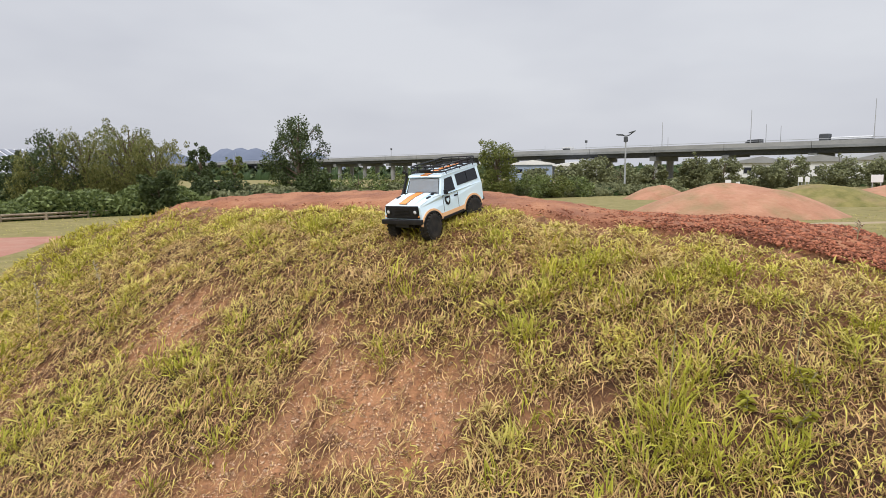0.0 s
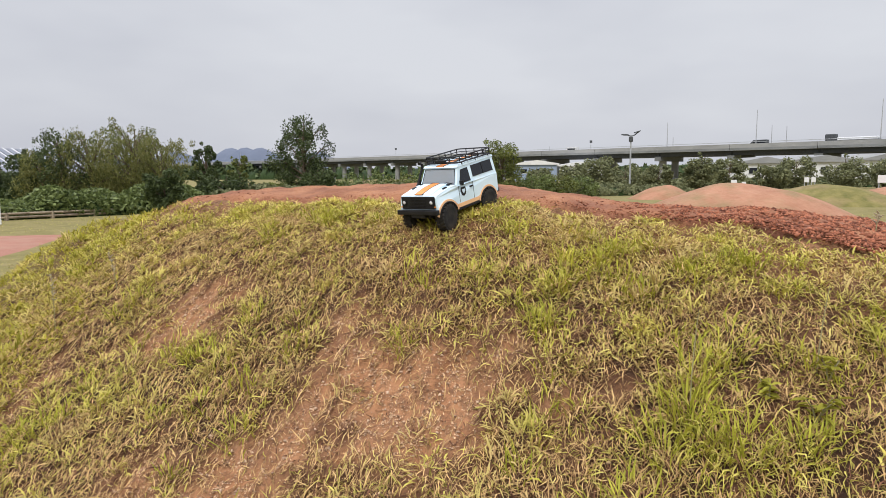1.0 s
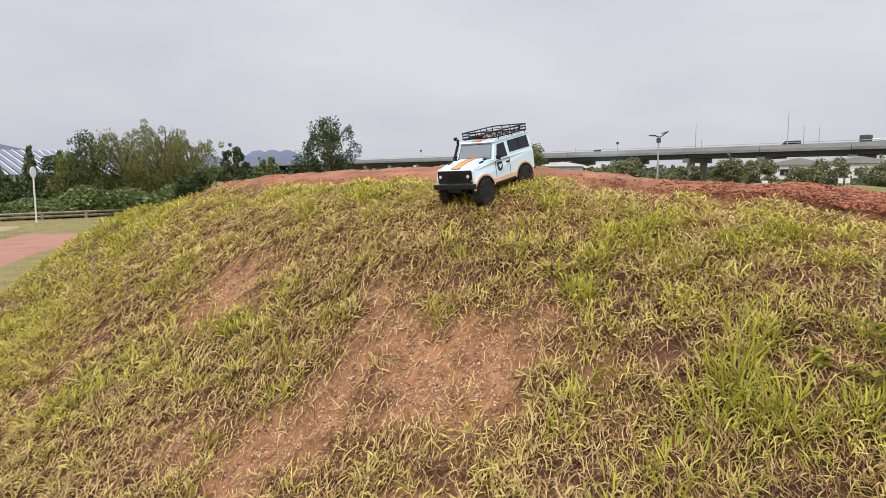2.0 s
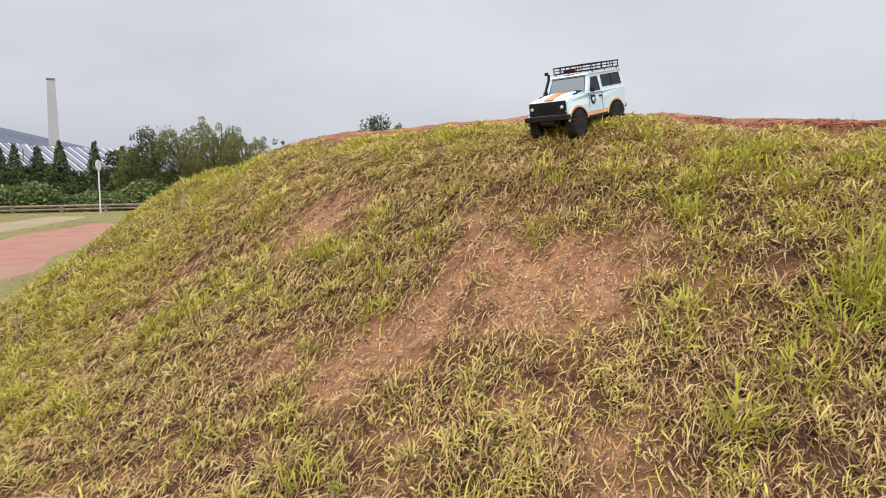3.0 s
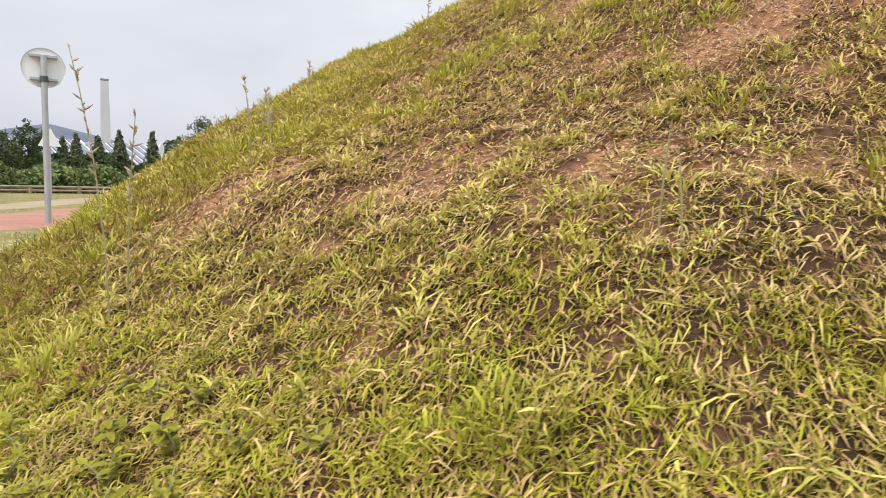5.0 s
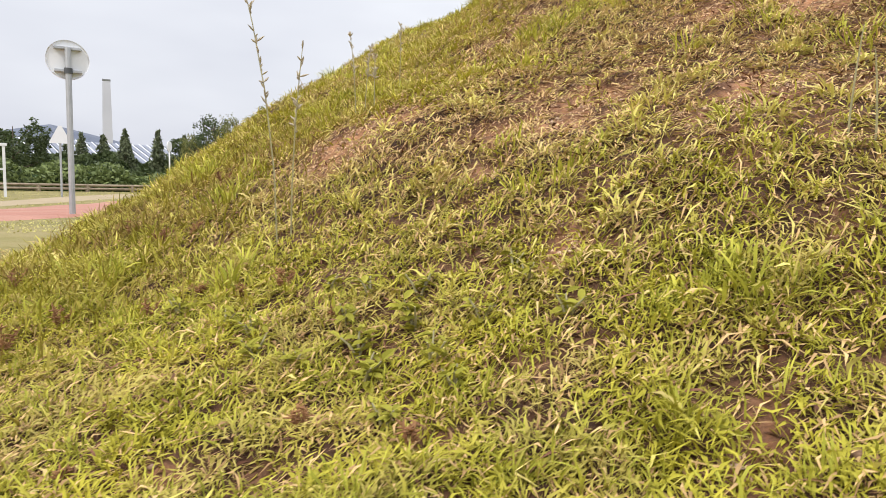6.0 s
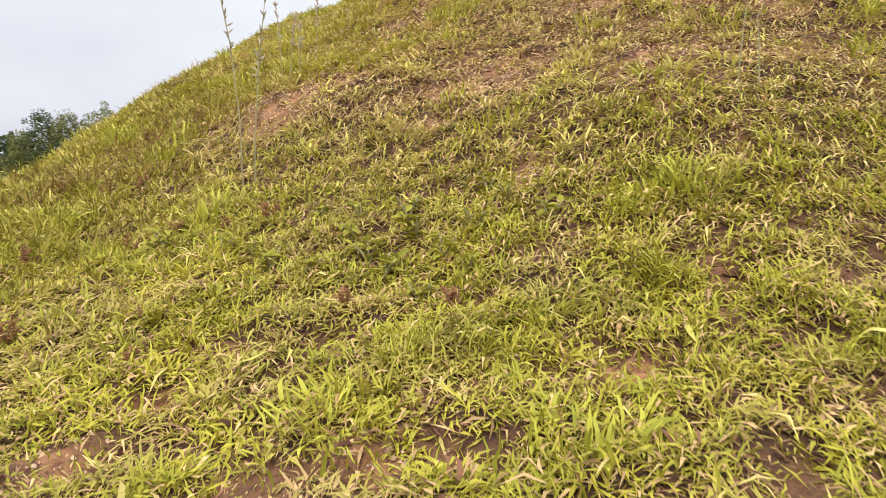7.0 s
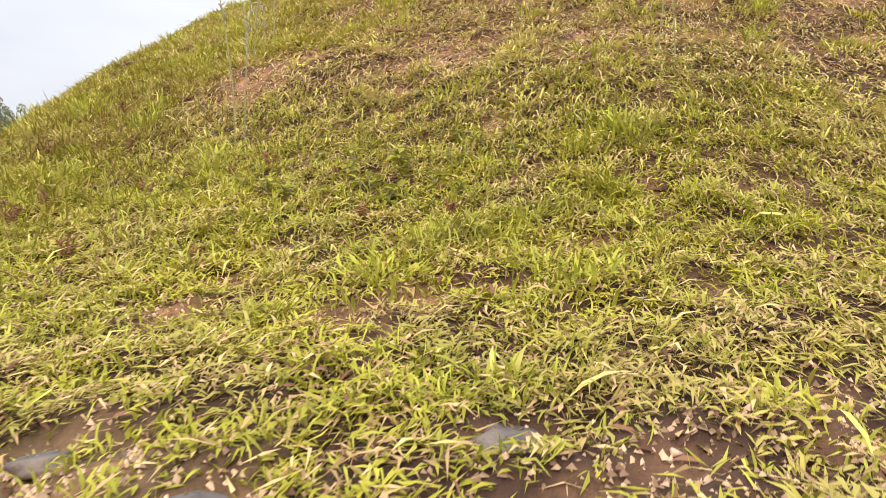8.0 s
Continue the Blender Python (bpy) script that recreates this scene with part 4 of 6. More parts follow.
def weed(x, y, tall, leaves, seed, size=1.0):
    rng = random.Random(seed)
    ob = thing("weed_plant", pose(x, y, gz(x, y) - 0.005, rng.uniform(-8, 8), rng.uniform(-8, 8), rng.uniform(0, 360)),
               "broad-leaved green weed growing among the grass", "weed", "weeds on the bank")
    for s in range(3):
        a = rng.uniform(0, 6.28)
        top = Vector((math.cos(a) * tall * 0.5, math.sin(a) * tall * 0.5, tall * rng.uniform(0.7, 1)))
        pts = [(0, 0, 0), top * 0.5 + Vector((0, 0, tall * 0.12)), top]
        part("stem", tube(bmesh.new(), pts, [0.0018, 0.0014, 0.0008], 5), WEED_STEM, ob)
        for i in range(leaves // 3):
            k = (i + 1) / (leaves // 3)
            p = Vector(pts[1]) * min(1, 2 * k) if k < 0.5 else Vector(pts[1]).lerp(top, 2 * k - 1)
            lf = new("leaf", LEAF_MESHES[rng.randrange(3)])
            lf.parent = ob
            lf.matrix_local = Matrix.Translation(p) @ pose(0, 0, 0, rng.uniform(-25, 25), rng.uniform(-35, 25), rng.uniform(0, 360)) @ Matrix.Scale(size * rng.uniform(0.6, 1.1), 4)
    return ob


for i, (x, y, tall, k, s) in enumerate([(0.59, 1.16, 0.05, 30, 0.75), (0.53, 1.20, 0.04, 24, 0.7), (0.64, 1.22, 0.05, 24, 0.7), (-1.17, 0.52, 0.03, 30, 0.5),
                                        (-1.06, 0.44, 0.035, 30, 0.5), (-1.22, 0.59, 0.03, 30, 0.45), (-1.09, 0.50, 0.035, 36, 0.55), (-1.12, 0.43, 0.03, 30, 0.5),
                                        (-1.08, 0.36, 0.03, 30, 0.45), (-1.14, 0.47, 0.03, 30, 0.5), (-1.02, 0.49, 0.03, 24, 0.4), (-1.20, 0.45, 0.025, 24, 0.45),
                                        (-1.28, 0.52, 0.025, 24, 0.4), (-1.03, 0.40, 0.025, 24, 0.4), (-1.42, 0.6, 0.03, 18, 0.5), (-0.42, 1.0, 0.04, 12, 0.5),
                                        (-0.98, 0.54, 0.03, 24, 0.4), (-0.94, 0.47, 0.028, 24, 0.4), (-1.00, 0.58, 0.028, 24, 0.4), (-1.25, 0.47, 0.03, 30, 0.45),
                                        (-1.16, 0.57, 0.03, 30, 0.45), (-1.10, 0.56, 0.03, 24, 0.4), (-1.33, 0.55, 0.03, 24, 0.4)]):
    weed(x + (0.03 if y < 0.7 else 0), y - (0.04 if y < 0.7 else 0), tall, k, 200 + i, s)


def stalk(x, y, tall, lean, seed, head=True):
    """A tall dry stem with a loose seed head."""
    rng = random.Random(seed)
    ob = thing("grass_stalk", pose(x, y, gz(x, y) - 0.01), "tall thin dry grass stalk with a loose seed head", "grass stalk", "tall stalks on the bank")
    pts = [Vector((lean * tall * k * k, 0, tall * k)) for k in (0, 0.3, 0.6, 0.85, 1)]
    part("stem", tube(bmesh.new(), pts, [0.0013, 0.0012, 0.001, 0.0008, 0.0005], 5), WEED_STEM, ob)
    if head:
        bm = bmesh.new()
        for i in range(26):
            k = rng.uniform(0.55, 1)
            p = Vector((lean * tall * k * k, 0, tall * k))
            d = Vector((rng.uniform(-1, 1), rng.uniform(-1, 1), rng.uniform(0.2, 1.4))).normalized() * rng.uniform(0.006, 0.016)
            tube(bm, [p, p + d * 0.5, p + d], [0.0006, 0.0016, 0.0005], 4)
        part("seed_head", bm, SEED_HEAD, ob)
    return ob


for i, (x, y, tall, lean, h) in enumerate([(-1.335, 0.72, 0.39, -0.14, True), (-1.325, 0.745, 0.29, 0.06, True), (-1.40, 1.25, 0.20, -0.08, True), (-1.385, 1.27, 0.17, 0.08, True),
                                           (-1.36, 1.26, 0.15, 0.0, True), (-1.36, 1.474, 0.18, 0.0, True), (-1.16, 1.9, 0.17, 0.0, True), (-1.0, 1.95, 0.13, -0.15, True), (0.63, 1.24, 0.16, 0.08, False), (0.40, 1.21, 0.18, 0.05, False),
                                           (-0.62, 0.62, 0.13, 0.05, False), (-0.60, 0.60, 0.11, -0.08, False), (0.98, 1.66, 0.06, 0.1, True)]):
    stalk(x, y, tall, lean, 300 + i, h)


def dried_weed(x, y, tall, seed):
    """A withered reddish brown herb: a few thin stems set with crumpled seed husks."""
    rng = random.Random(seed)
    ob = thing("dried_weed", pose(x, y, gz(x, y) - 0.004, rng.uniform(-10, 10), rng.uniform(-10, 10), rng.uniform(0, 360)),
               "withered reddish brown weed standing in the grass", "weed", "dried weeds on the bank")
    for s in range(5):
        a, out = rng.uniform(0, 6.28), rng.uniform(0.15, 0.6)
        tip = Vector((math.cos(a) * out, math.sin(a) * out, 1)).normalized() * tall * rng.uniform(0.6, 1)
        bm = tube(bmesh.new(), [(0, 0, 0), tip * 0.5 + Vector((0, 0, tall * 0.06)), tip], [0.0011, 0.0009, 0.0005], 5)
        for i in range(14):
            p = tip * rng.uniform(0.3, 1.0)
            d = Vector((rng.uniform(-1, 1), rng.uniform(-1, 1), rng.uniform(-0.2, 1))).normalized() * rng.uniform(0.004, 0.009)
            tube(bm, [p - d * 0.2, p + d * 0.5, p + d], [0.0004, 0.001, 0.0003], 4)
        part("stem", bm, DRY_HUSK, ob)
    return ob


DRY_HUSK = material("dry_husk", (0.14, 0.06, 0.03), (0.36, 0.19, 0.08), scale=40, rough=0.9, bump=0.2, bump_scale=300)
for i, (x, y) in enumerate([(-1.71, 0.89), (-1.32, 0.58), (-1.44, 0.57), (-1.26, 0.59), (-1.16, 0.49), (-1.58, 0.57), (-1.12, 0.32), (-1.02, 0.29),
                            (-1.3, 0.26), (-1.6, 0.5), (-1.63, 1.08), (-1.46, 0.35), (-1.4, 0.62), (-1.56, 0.84), (-1.6, 0.82), (-1.78, 0.69)]):
    dried_weed(x, y, 0.022 + 0.004 * (i % 4) + (0.02 if x < -1.5 else 0), 800 + i)


def flat_stone(x, y, size, seed):
    rng = random.Random(seed)
    bm = bmesh.new()
    bmesh.ops.create_icosphere(bm, subdivisions=3, radius=1.0)
    for v in bm.verts:
        k = 1 + 0.35 * noise.noise(v.co * 1.7 + Vector((seed, 0, 0))) + 0.12 * noise.noise(v.co * 4.1 + Vector((0, seed, 0)))
        v.co = Vector((v.co.x * size * k, v.co.y * size * 0.7 * k, min(v.co.z * 0.42 * k, 0.26 + 0.08 * v.co.x) * size))
    ob = mesh_object("stone", bm, STONE_GREY, True)
    ob.matrix_world = pose(x, y, gz(x, y) - 0.010 - size * 0.05, rng.uniform(-8, 8), rng.uniform(-8, 8), rng.uniform(0, 360))
    return tagged(ob, "flat brownish grey stone sunk in the soil", "stone", "stones at the foot of the bank")


STONE_GREY = material("grey_stone", (0.06, 0.05, 0.045), (0.19, 0.155, 0.135), scale=40, rough=0.9, bump=0.5, bump_scale=150, c=(0.20, 0.13, 0.08), c_scale=15, c_amount=0.6)
for i, (x, y, r) in enumerate([(-1.05, -0.13, 0.027), (-1.24, -0.12, 0.016), (-1.20, -0.17, 0.024), (-1.29, -0.10, 0.017), (-1.05, -0.20, 0.014), (-1.035, -0.165, 0.007)]):
    flat_stone(x, y, r, 700 + i)


# ---- toy off-road car ----
def toy_car(m):
    """About one thirteenth of life; x ahead, y to its left, z up from under the tyres; numbers in millimetres."""
    car = thing("toy_car", m, "pale blue toy off-road car with orange stripes on the bank", "toy car")
    mm, plain = Matrix.Diagonal((0.001, 0.00113, 0.001, 1)), Matrix.Scale(0.001, 4)

    def add(name, bm, mat, parent=car, label="", smooth=False):
        bmesh.ops.transform(bm, matrix=plain if name in ("tyre", "rim", "spoke") else mm, verts=bm.verts)
        return part(name, bm, mat, parent, label, smooth)

    def arch(cx, cz, r, a0, a1, k=10):
        return [(cx + r * math.cos(radians(a0 + (a1 - a0) * i / k)), cz + r * math.sin(radians(a0 + (a1 - a0) * i / k))) for i in range(k + 1)]

    wheel_z, front, rear, rr = 35, 88, -88, 38.5
    # tub: flat sides with the wheel arches cut out, bonnet sloping to the nose
    side = [(-138, 55), (-139, 102), (40, 102), (44, 107), (80, 104), (120, 96), (124, 90), (125, 62), (124, 52)]
    side += arch(front, wheel_z, rr, 22, 158)
    side += [(44, 46), (-44, 46)]
    side += arch(rear, wheel_z, rr, 22, 158)
    bm = prism(bmesh.new(), side, -55, 55)
    for v in bm.verts:
        if v.co.x > 60 and v.co.z > 88:
            v.co.y *= 0.93
    add("body", soften(bm, 2.0, 2, 30), CAR_PAINT, label="pale blue moulded body with flat sides")
    # bonnet centre, raised a little
    bm = prism(bmesh.new(), [(46, 106), (48, 111), (82, 108), (116, 100), (119, 95)], -34, 34)
    add("bonnet", soften(bm, 1.6), CAR_PAINT)
    for s in (-1, 1):
        bm = prism(bmesh.new(), [(70, 104.5), (70, 108.0), (83, 106.5), (83, 103.0)], s * 44 - 2.6, s * 44 + 2.6)
        add("bonnet_vent", soften(bm, 0.6), CAR_BLACK, label="small black vent")
        bm = box(bmesh.new(), 49, 55, s * 38 - 3.5, s * 38 + 3.5, 107, 111.5, 1.0)
        add("hinge", bm, CAR_BLACK, label="black bonnet hinge")
    # cabin: tapering inwards to the roof; windows are dark panes with raised rims
    cab = prism(bmesh.new(), [(40, 101), (19, 148), (-136, 151), (-139, 101)], -54, 54)
    for v in cab.verts:
        if v.co.z > 120:
            v.co.y *= 0.87
    add("cabin", soften(cab, 2.2, 2), CAR_PAINT)
    roof = prism(bmesh.new(), [(24, 147), (20, 151), (-20, 153.5), (-100, 154), (-136, 152.5), (-140, 147)], -48.5, 48.5)
    add("roof", soften(roof, 1.8, 2), CAR_PAINT)

    def on_side(s, x, z, out=0.0):
        """A point on the cabin's side at that x and z."""
        k = (z - 101) / 48
        return Vector((x, s * (54 - 7.0 * max(0, k) + out), z))

    def pane(name, corners, out, mat, depth=1.2, label=""):
        """A thin slab over corners, pushed along out."""
        bm = bmesh.new()
        a = [bm.verts.new(c) for c in corners]
        b = [bm.verts.new(Vector(c) + out * depth) for c in corners]
        bm.faces.new(a)
        bm.faces.new(b[::-1])
        for i in range(len(a)):
            bm.faces.new((a[i], b[i], b[(i + 1) % len(a)], a[(i + 1) % len(a)]))
        return add(name, bm, mat, label=label)

    for s in (-1, 1):
        o = Vector((0, s, 0.15)).normalized()
        door_win = [(26, 106), (11, 139), (-18, 140), (-20, 106)]
        rear_win = [(-34, 113), (-34, 141), (-124, 142), (-126, 113)]
        for w in (door_win, rear_win):
            pane("window", [on_side(s, x, z, -0.6) for x, z in w], o, GLASS, 1.2, "dark tinted side window")
        # thin black seals and the sliding-window bar
        for w in (door_win, rear_win):
            pts = [on_side(s, x, z, 0.5) for x, z in w]
            add("window_seal", tube(bmesh.new(), pts + [pts[0]], 0.8, 5), CAR_BLACK)
        add("window_bar", tube(bmesh.new(), [on_side(s, -80, 113, 0.8), on_side(s, -80, 142, 0.8)], 0.9, 5), CAR_BLACK)
        # shut lines of the door
        for pts in ([(-26, 101), (-26, 58), (-40, 47)], [(36, 101), (36, 60)], [(36, 101), (-26, 101)]):
            add("shut_line", tube(bmesh.new(), [Vector((x, s * 55.1, z)) for x, z in pts], 0.55, 4), CAR_BLACK)
        add("door_handle", box(bmesh.new(), -24, -11, s * 55.5 - 1.6, s * 55.5 + 1.6, 89, 93, 0.8), CAR_BLACK, label="black door handle")
        # dark shield emblem, plain
        bm = bmesh.new()
        out = [(9, 96), (27, 96), (29, 87), (26, 77), (18, 73), (10, 77), (7, 87)]
        prism(bm, out, s * 55.0, s * 55.9)
        em = add("emblem", bm, CAR_BLACK, label="dark shield-shaped emblem")
        bm = prism(bmesh.new(), [(12.5, 91), (23.5, 91), (24, 86), (18, 79), (12, 86)], s * 55.9, s * 56.3)
        add("emblem_centre", bm, CAR_PAINT, em)
        # orange lower side and arch lips
        bm = bmesh.new()
        prism(bm, [(43, 47), (49, 60), (44, 58), (-44, 58), (-49, 60), (-43, 47)], s * 54.8, s * 55.7)
        add("sill_stripe", bm, CAR_PEACH, label="pale orange stripe along the sill")
        add("rocker", soften(box(bmesh.new(), -46, 46, s * 54 - 2, s * 54 + 2.4, 41, 48.5), 1.0, 1), CAR_BLACK, label="black sill bar")
        for cx in (front, rear):
            outer, inner = arch(cx, wheel_z, rr + 6.0, 14, 166, 14), arch(cx, wheel_z, rr - 0.5, 12, 168, 14)
            bm = prism(bmesh.new(), outer + inner[::-1], s * 53.0, s * 56.2)
            add("arch_flare", soften(bm, 0.8, 1), CAR_PEACH, label="pale orange wheel arch flare")
            add("arch_edge", tube(bmesh.new(), [Vector((x, s * 56.2, z)) for x, z in inner], 1.9, 6), CAR_BLACK, label="black wheel arch lip")
        # mirror
        bm = box(bmesh.new(), 27, 32, s * 57 - 1, s * 66, 104, 115, 1.2)
        add("mirror", bm, CAR_BLACK, label="black door mirror")
    # windscreen and tailgate window
    fwd = Vector((0.91, 0, 0.41))
    pane("windscreen", [(39.2, -47, 106), (39.2, 47, 106), (22.6, 42.5, 143), (22.6, -42.5, 143)], fwd, GLASS_CLEAR, 1.2, "clear windscreen")
    fr = [Vector((39.9, -47, 106)), Vector((39.9, 47, 106)), Vector((23.4, 42.5, 143)), Vector((23.4, -42.5, 143))]
    add("windscreen_seal", tube(bmesh.new(), [p + fwd for p in fr] + [fr[0] + fwd], 0.9, 5), CAR_BLACK)
    for y in (-22, 16):
        add("wiper", tube(bmesh.new(), [(43, y, 107.5), (41.5, y + 10, 112), (40.5, y + 26, 110)], 0.9, 5), CAR_BLACK)
    back = Vector((-1, 0, 0.05))
    pane("rear_window", [(-138.6, -36, 114), (-138.6, 36, 114), (-137.2, 33, 141), (-137.2, -33, 141)], back, GLASS)
    # stripes on bonnet and roof, each with dark edges
    for a, b, w in (((47, 120), 0, 10), ((-138, 22), 1, 10)):
        xs = [a[0] + (a[1] - a[0]) * k / 8 for k in range(9)]
        def top(x):
            if b == 0:
                return 111.3 - 3.0 * (x - 48) / 34 if x < 82 else 108.3 - 8 * (x - 82) / 34
            return 154.4 if -100 < x < -20 else (154.4 - 1.5 * (-100 - x) / 36 if x <= -100 else 153.9 - 2.6 * max(0, x + 20) / 40)
        for y0, y1, mat, up, name in ((-w, w, CAR_ORANGE, 0.35, "stripe"), (-w - 1.5, -w, CAR_BLACK, 0.4, "stripe_edge"), (w, w + 1.5, CAR_BLACK, 0.4, "stripe_edge")):
            bm = bmesh.new()
            prism(bm, [(x, top(x) + up) for x in xs] + [(x, top(x) - 1.0) for x in xs[::-1]], y0, y1)
            add(name, bm, mat, label="orange centre stripe" if name == "stripe" else "")
    # nose
    grille = add("grille", soften(box(bmesh.new(), 124, 127.5, -48, 48, 63, 95), 1.2, 1), CAR_BLACK, label="black grille panel")
    for k in range(6):
        add("grille_slat", box(bmesh.new(), 127, 128.6, -22, 22, 68.5 + 3.6 * k, 70.2 + 3.6 * k), CAR_BLACK, grille)
    for s in (-1, 1):
        hl = add("headlight", lathe(bmesh.new(), [(127, 4.6), (129.0, 4.6), (129.8, 3.8), (130.3, 2.0), (130.5, 0.5)], 24, "x", (0, s * 39, 80)), LAMP_LENS, label="round clear headlight", smooth=True)
        add("bezel", lathe(bmesh.new(), [(126.5, 7.5), (129.6, 7.2), (129.6, 4.7), (126.5, 4.7)], 24, "x", (0, s * 39, 80)), CAR_BLACK, hl)
        add("indicator", lathe(bmesh.new(), [(127, 2.0), (129.0, 2.0), (129.6, 1.0)], 14, "x", (0, s * 48, 69)), AMBER, label="small amber indicator")
    bumper = soften(box(bmesh.new(), 126, 137, -58, 58, 50, 62), 2.2, 2)
    add("front_bumper", bumper, CAR_BLACK, label="black front bumper")
    add("winch_mount", soften(box(bmesh.new(), 118, 134, -20, 20, 42, 51), 1.5), CAR_BLACK)
    add("rear_bumper", soften(box(bmesh.new(), -146, -136, -54, 54, 50, 60), 1.8), CAR_BLACK)
    # chassis and axles
    add("chassis", soften(box(bmesh.new(), -125, 118, -24, 24, 36, 54), 3), CAR_BLACK)
    for cx in (front, rear):
        add("axle", tube(bmesh.new(), [(cx, -44, wheel_z), (cx, -12, wheel_z), (cx, -9, wheel_z), (cx, 9, wheel_z), (cx, 12, wheel_z), (cx, 44, wheel_z)], [4, 4, 9, 9, 4, 4], 10), CAR_BLACK)
        for s in (-1, 1):
            add("damper", tube(bmesh.new(), [(cx - 8, s * 32, wheel_z), (cx - 14, s * 30, 66)], 4, 8), CAR_BLACK)
    # wheels
    def wheel(name, at, turn, label):
        wh = new(name)
        wh.parent = car
        wh.matrix_local = Matrix.Translation(mm @ Vector(at)) @ pose(0, 0, 0, *turn)
        tagged(wh, label)
        bm = lathe(bmesh.new(), [(-13, 19), (-13.5, 24), (-13, 29), (-11, 32.5), (-6, 33.5), (6, 33.5), (11, 32.5), (13, 29), (13.5, 24), (13, 19)], 40)
        for k in range(22):
            for s in (-1, 1):
                a = 2 * math.pi * (k + 0.25 * s) / 22
                mt = Matrix.Rotation(-a, 4, "Y") @ Matrix.Translation((33.3, s * 7.0, 0)) @ Matrix.Rotation(radians(18 * s), 4, "X")
                box(bm, -2.2, 2.0, -5.6, 5.6, -2.4, 2.4, 0, mt)
        add("tyre", bm, RUBBER, wh, "black knobbly rubber tyre")
        bm = lathe(bmesh.new(), [(-11, 20), (10, 20), (12, 19.4), (12, 17.2), (7, 15.5), (6.5, 7), (10, 6.2), (11.2, 4.5), (11.2, 0.6)], 30)
        rim = add("rim", bm, RIM_BLACK, wh, "black wheel rim")
        for k in range(6):
            a = 2 * math.pi * k / 6
            c = Vector((math.cos(a) * 11.5, 8, math.sin(a) * 11.5))
            add("spoke", box(bmesh.new(), -5.2, 5.2, -1.6, 2.2, -2.0, 2.0, 0.6, Matrix.Translation(c) @ Matrix.Rotation(-a, 4, "Y")), RIM_BLACK, rim)
        return wh

    for cx in (front, rear):
        wheel("wheel", (cx, 48, wheel_z), (0, 0, 0 if cx == rear else 6), "black wheel with knobbly tyre")
        wheel("wheel", (cx, -48, wheel_z), (0, 0, 180 if cx == rear else 186), "black wheel with knobbly tyre")
    wheel("spare_wheel", (-154, 6, 97), (0, 0, 90), "black spare wheel on the tailgate")
    # roof rack: two rails all round, posts, a grid of bars
    z0, z1, x0, x1, hw = 157, 172, -134, 14, 48
    def ring(z, inset=0):
        return [(x1 - inset, -hw + 6, z), (x1 - inset, hw - 6, z), (x1 - 6, hw, z), (x0 + 6, hw, z), (x0, hw - 6, z), (x0, -hw + 6, z), (x0 + 6, -hw, z), (x1 - 6, -hw, z), (x1 - inset, -hw + 6, z)]
    rack = add("roof_rack", tube(bmesh.new(), ring(z0), 1.9, 6), CAR_BLACK, label="black tube roof rack")
    add("top_rail", tube(bmesh.new(), ring(z1), 1.8, 6), CAR_BLACK, rack)
    for k in range(5):
        x = x0 + (x1 - x0) * (k + 0.5) / 5
        add("crossbar", tube(bmesh.new(), [(x, -hw, z0), (x, hw, z0)], 1.1, 6), CAR_BLACK, rack)
    for y in (-24, 24):
        add("long_bar", tube(bmesh.new(), [(x0, y, z0), (x1, y, z0)], 1.1, 6), CAR_BLACK, rack)
    for s in (-1, 1):
        for k in range(6):
            x = x0 + 8 + (x1 - x0 - 16) * k / 5
            add("post", tube(bmesh.new(), [(x, s * hw, z0), (x, s * hw, z1)], 1.2, 6), CAR_BLACK, rack)
        for k in (0.1, 0.5, 0.9):
            x = x0 + (x1 - x0) * k
            add("foot", tube(bmesh.new(), [(x, s * hw, z0), (x, s * 47.5, 150)], 1.6, 6), CAR_BLACK, rack)
    for y in (-24, 0, 24):
        for x in (x0, x1):
            add("post", tube(bmesh.new(), [(x, y, z0), (x, y, z1)], 1.2, 6), CAR_BLACK, rack)
    add("middle_rail", tube(bmesh.new(), ring((z0 + z1) / 2), 1.1, 6), CAR_BLACK, rack)
    add("light_bar", soften(box(bmesh.new(), 13, 20, -15, 15, 158, 165), 1.2), CAR_BLACK, rack, "black light bar")
    # snorkel up the right-hand pillar
    add("snorkel", tube(bmesh.new(), [(62, -55, 92), (50, -58, 100), (36, -60, 112), (20, -56, 146), (19, -55.5, 158), (25, -55.5, 162), (30, -55.5, 161)], [3.2, 3.2, 3.2, 3.2, 3.4, 4.2, 4.6], 8), CAR_BLACK, label="black raised air intake")
    # dark trim where the cabin meets the roof
    for s in (-1, 1):
        add("gutter", tube(bmesh.new(), [(22, s * 48.6, 148), (-138, s * 48.6, 149.5)], 0.7, 5), CAR_PAINT)
        add("rear_lamp", lathe(bmesh.new(), [(-139, 4), (-141.5, 4), (-142.2, 2)], 14, "x", (0, s * 44, 84)), AMBER, label="small round rear lamp")
    return car


toy_car(pose(-0.018, 1.832, 1.546, 0.9, 11.3, -127.0))


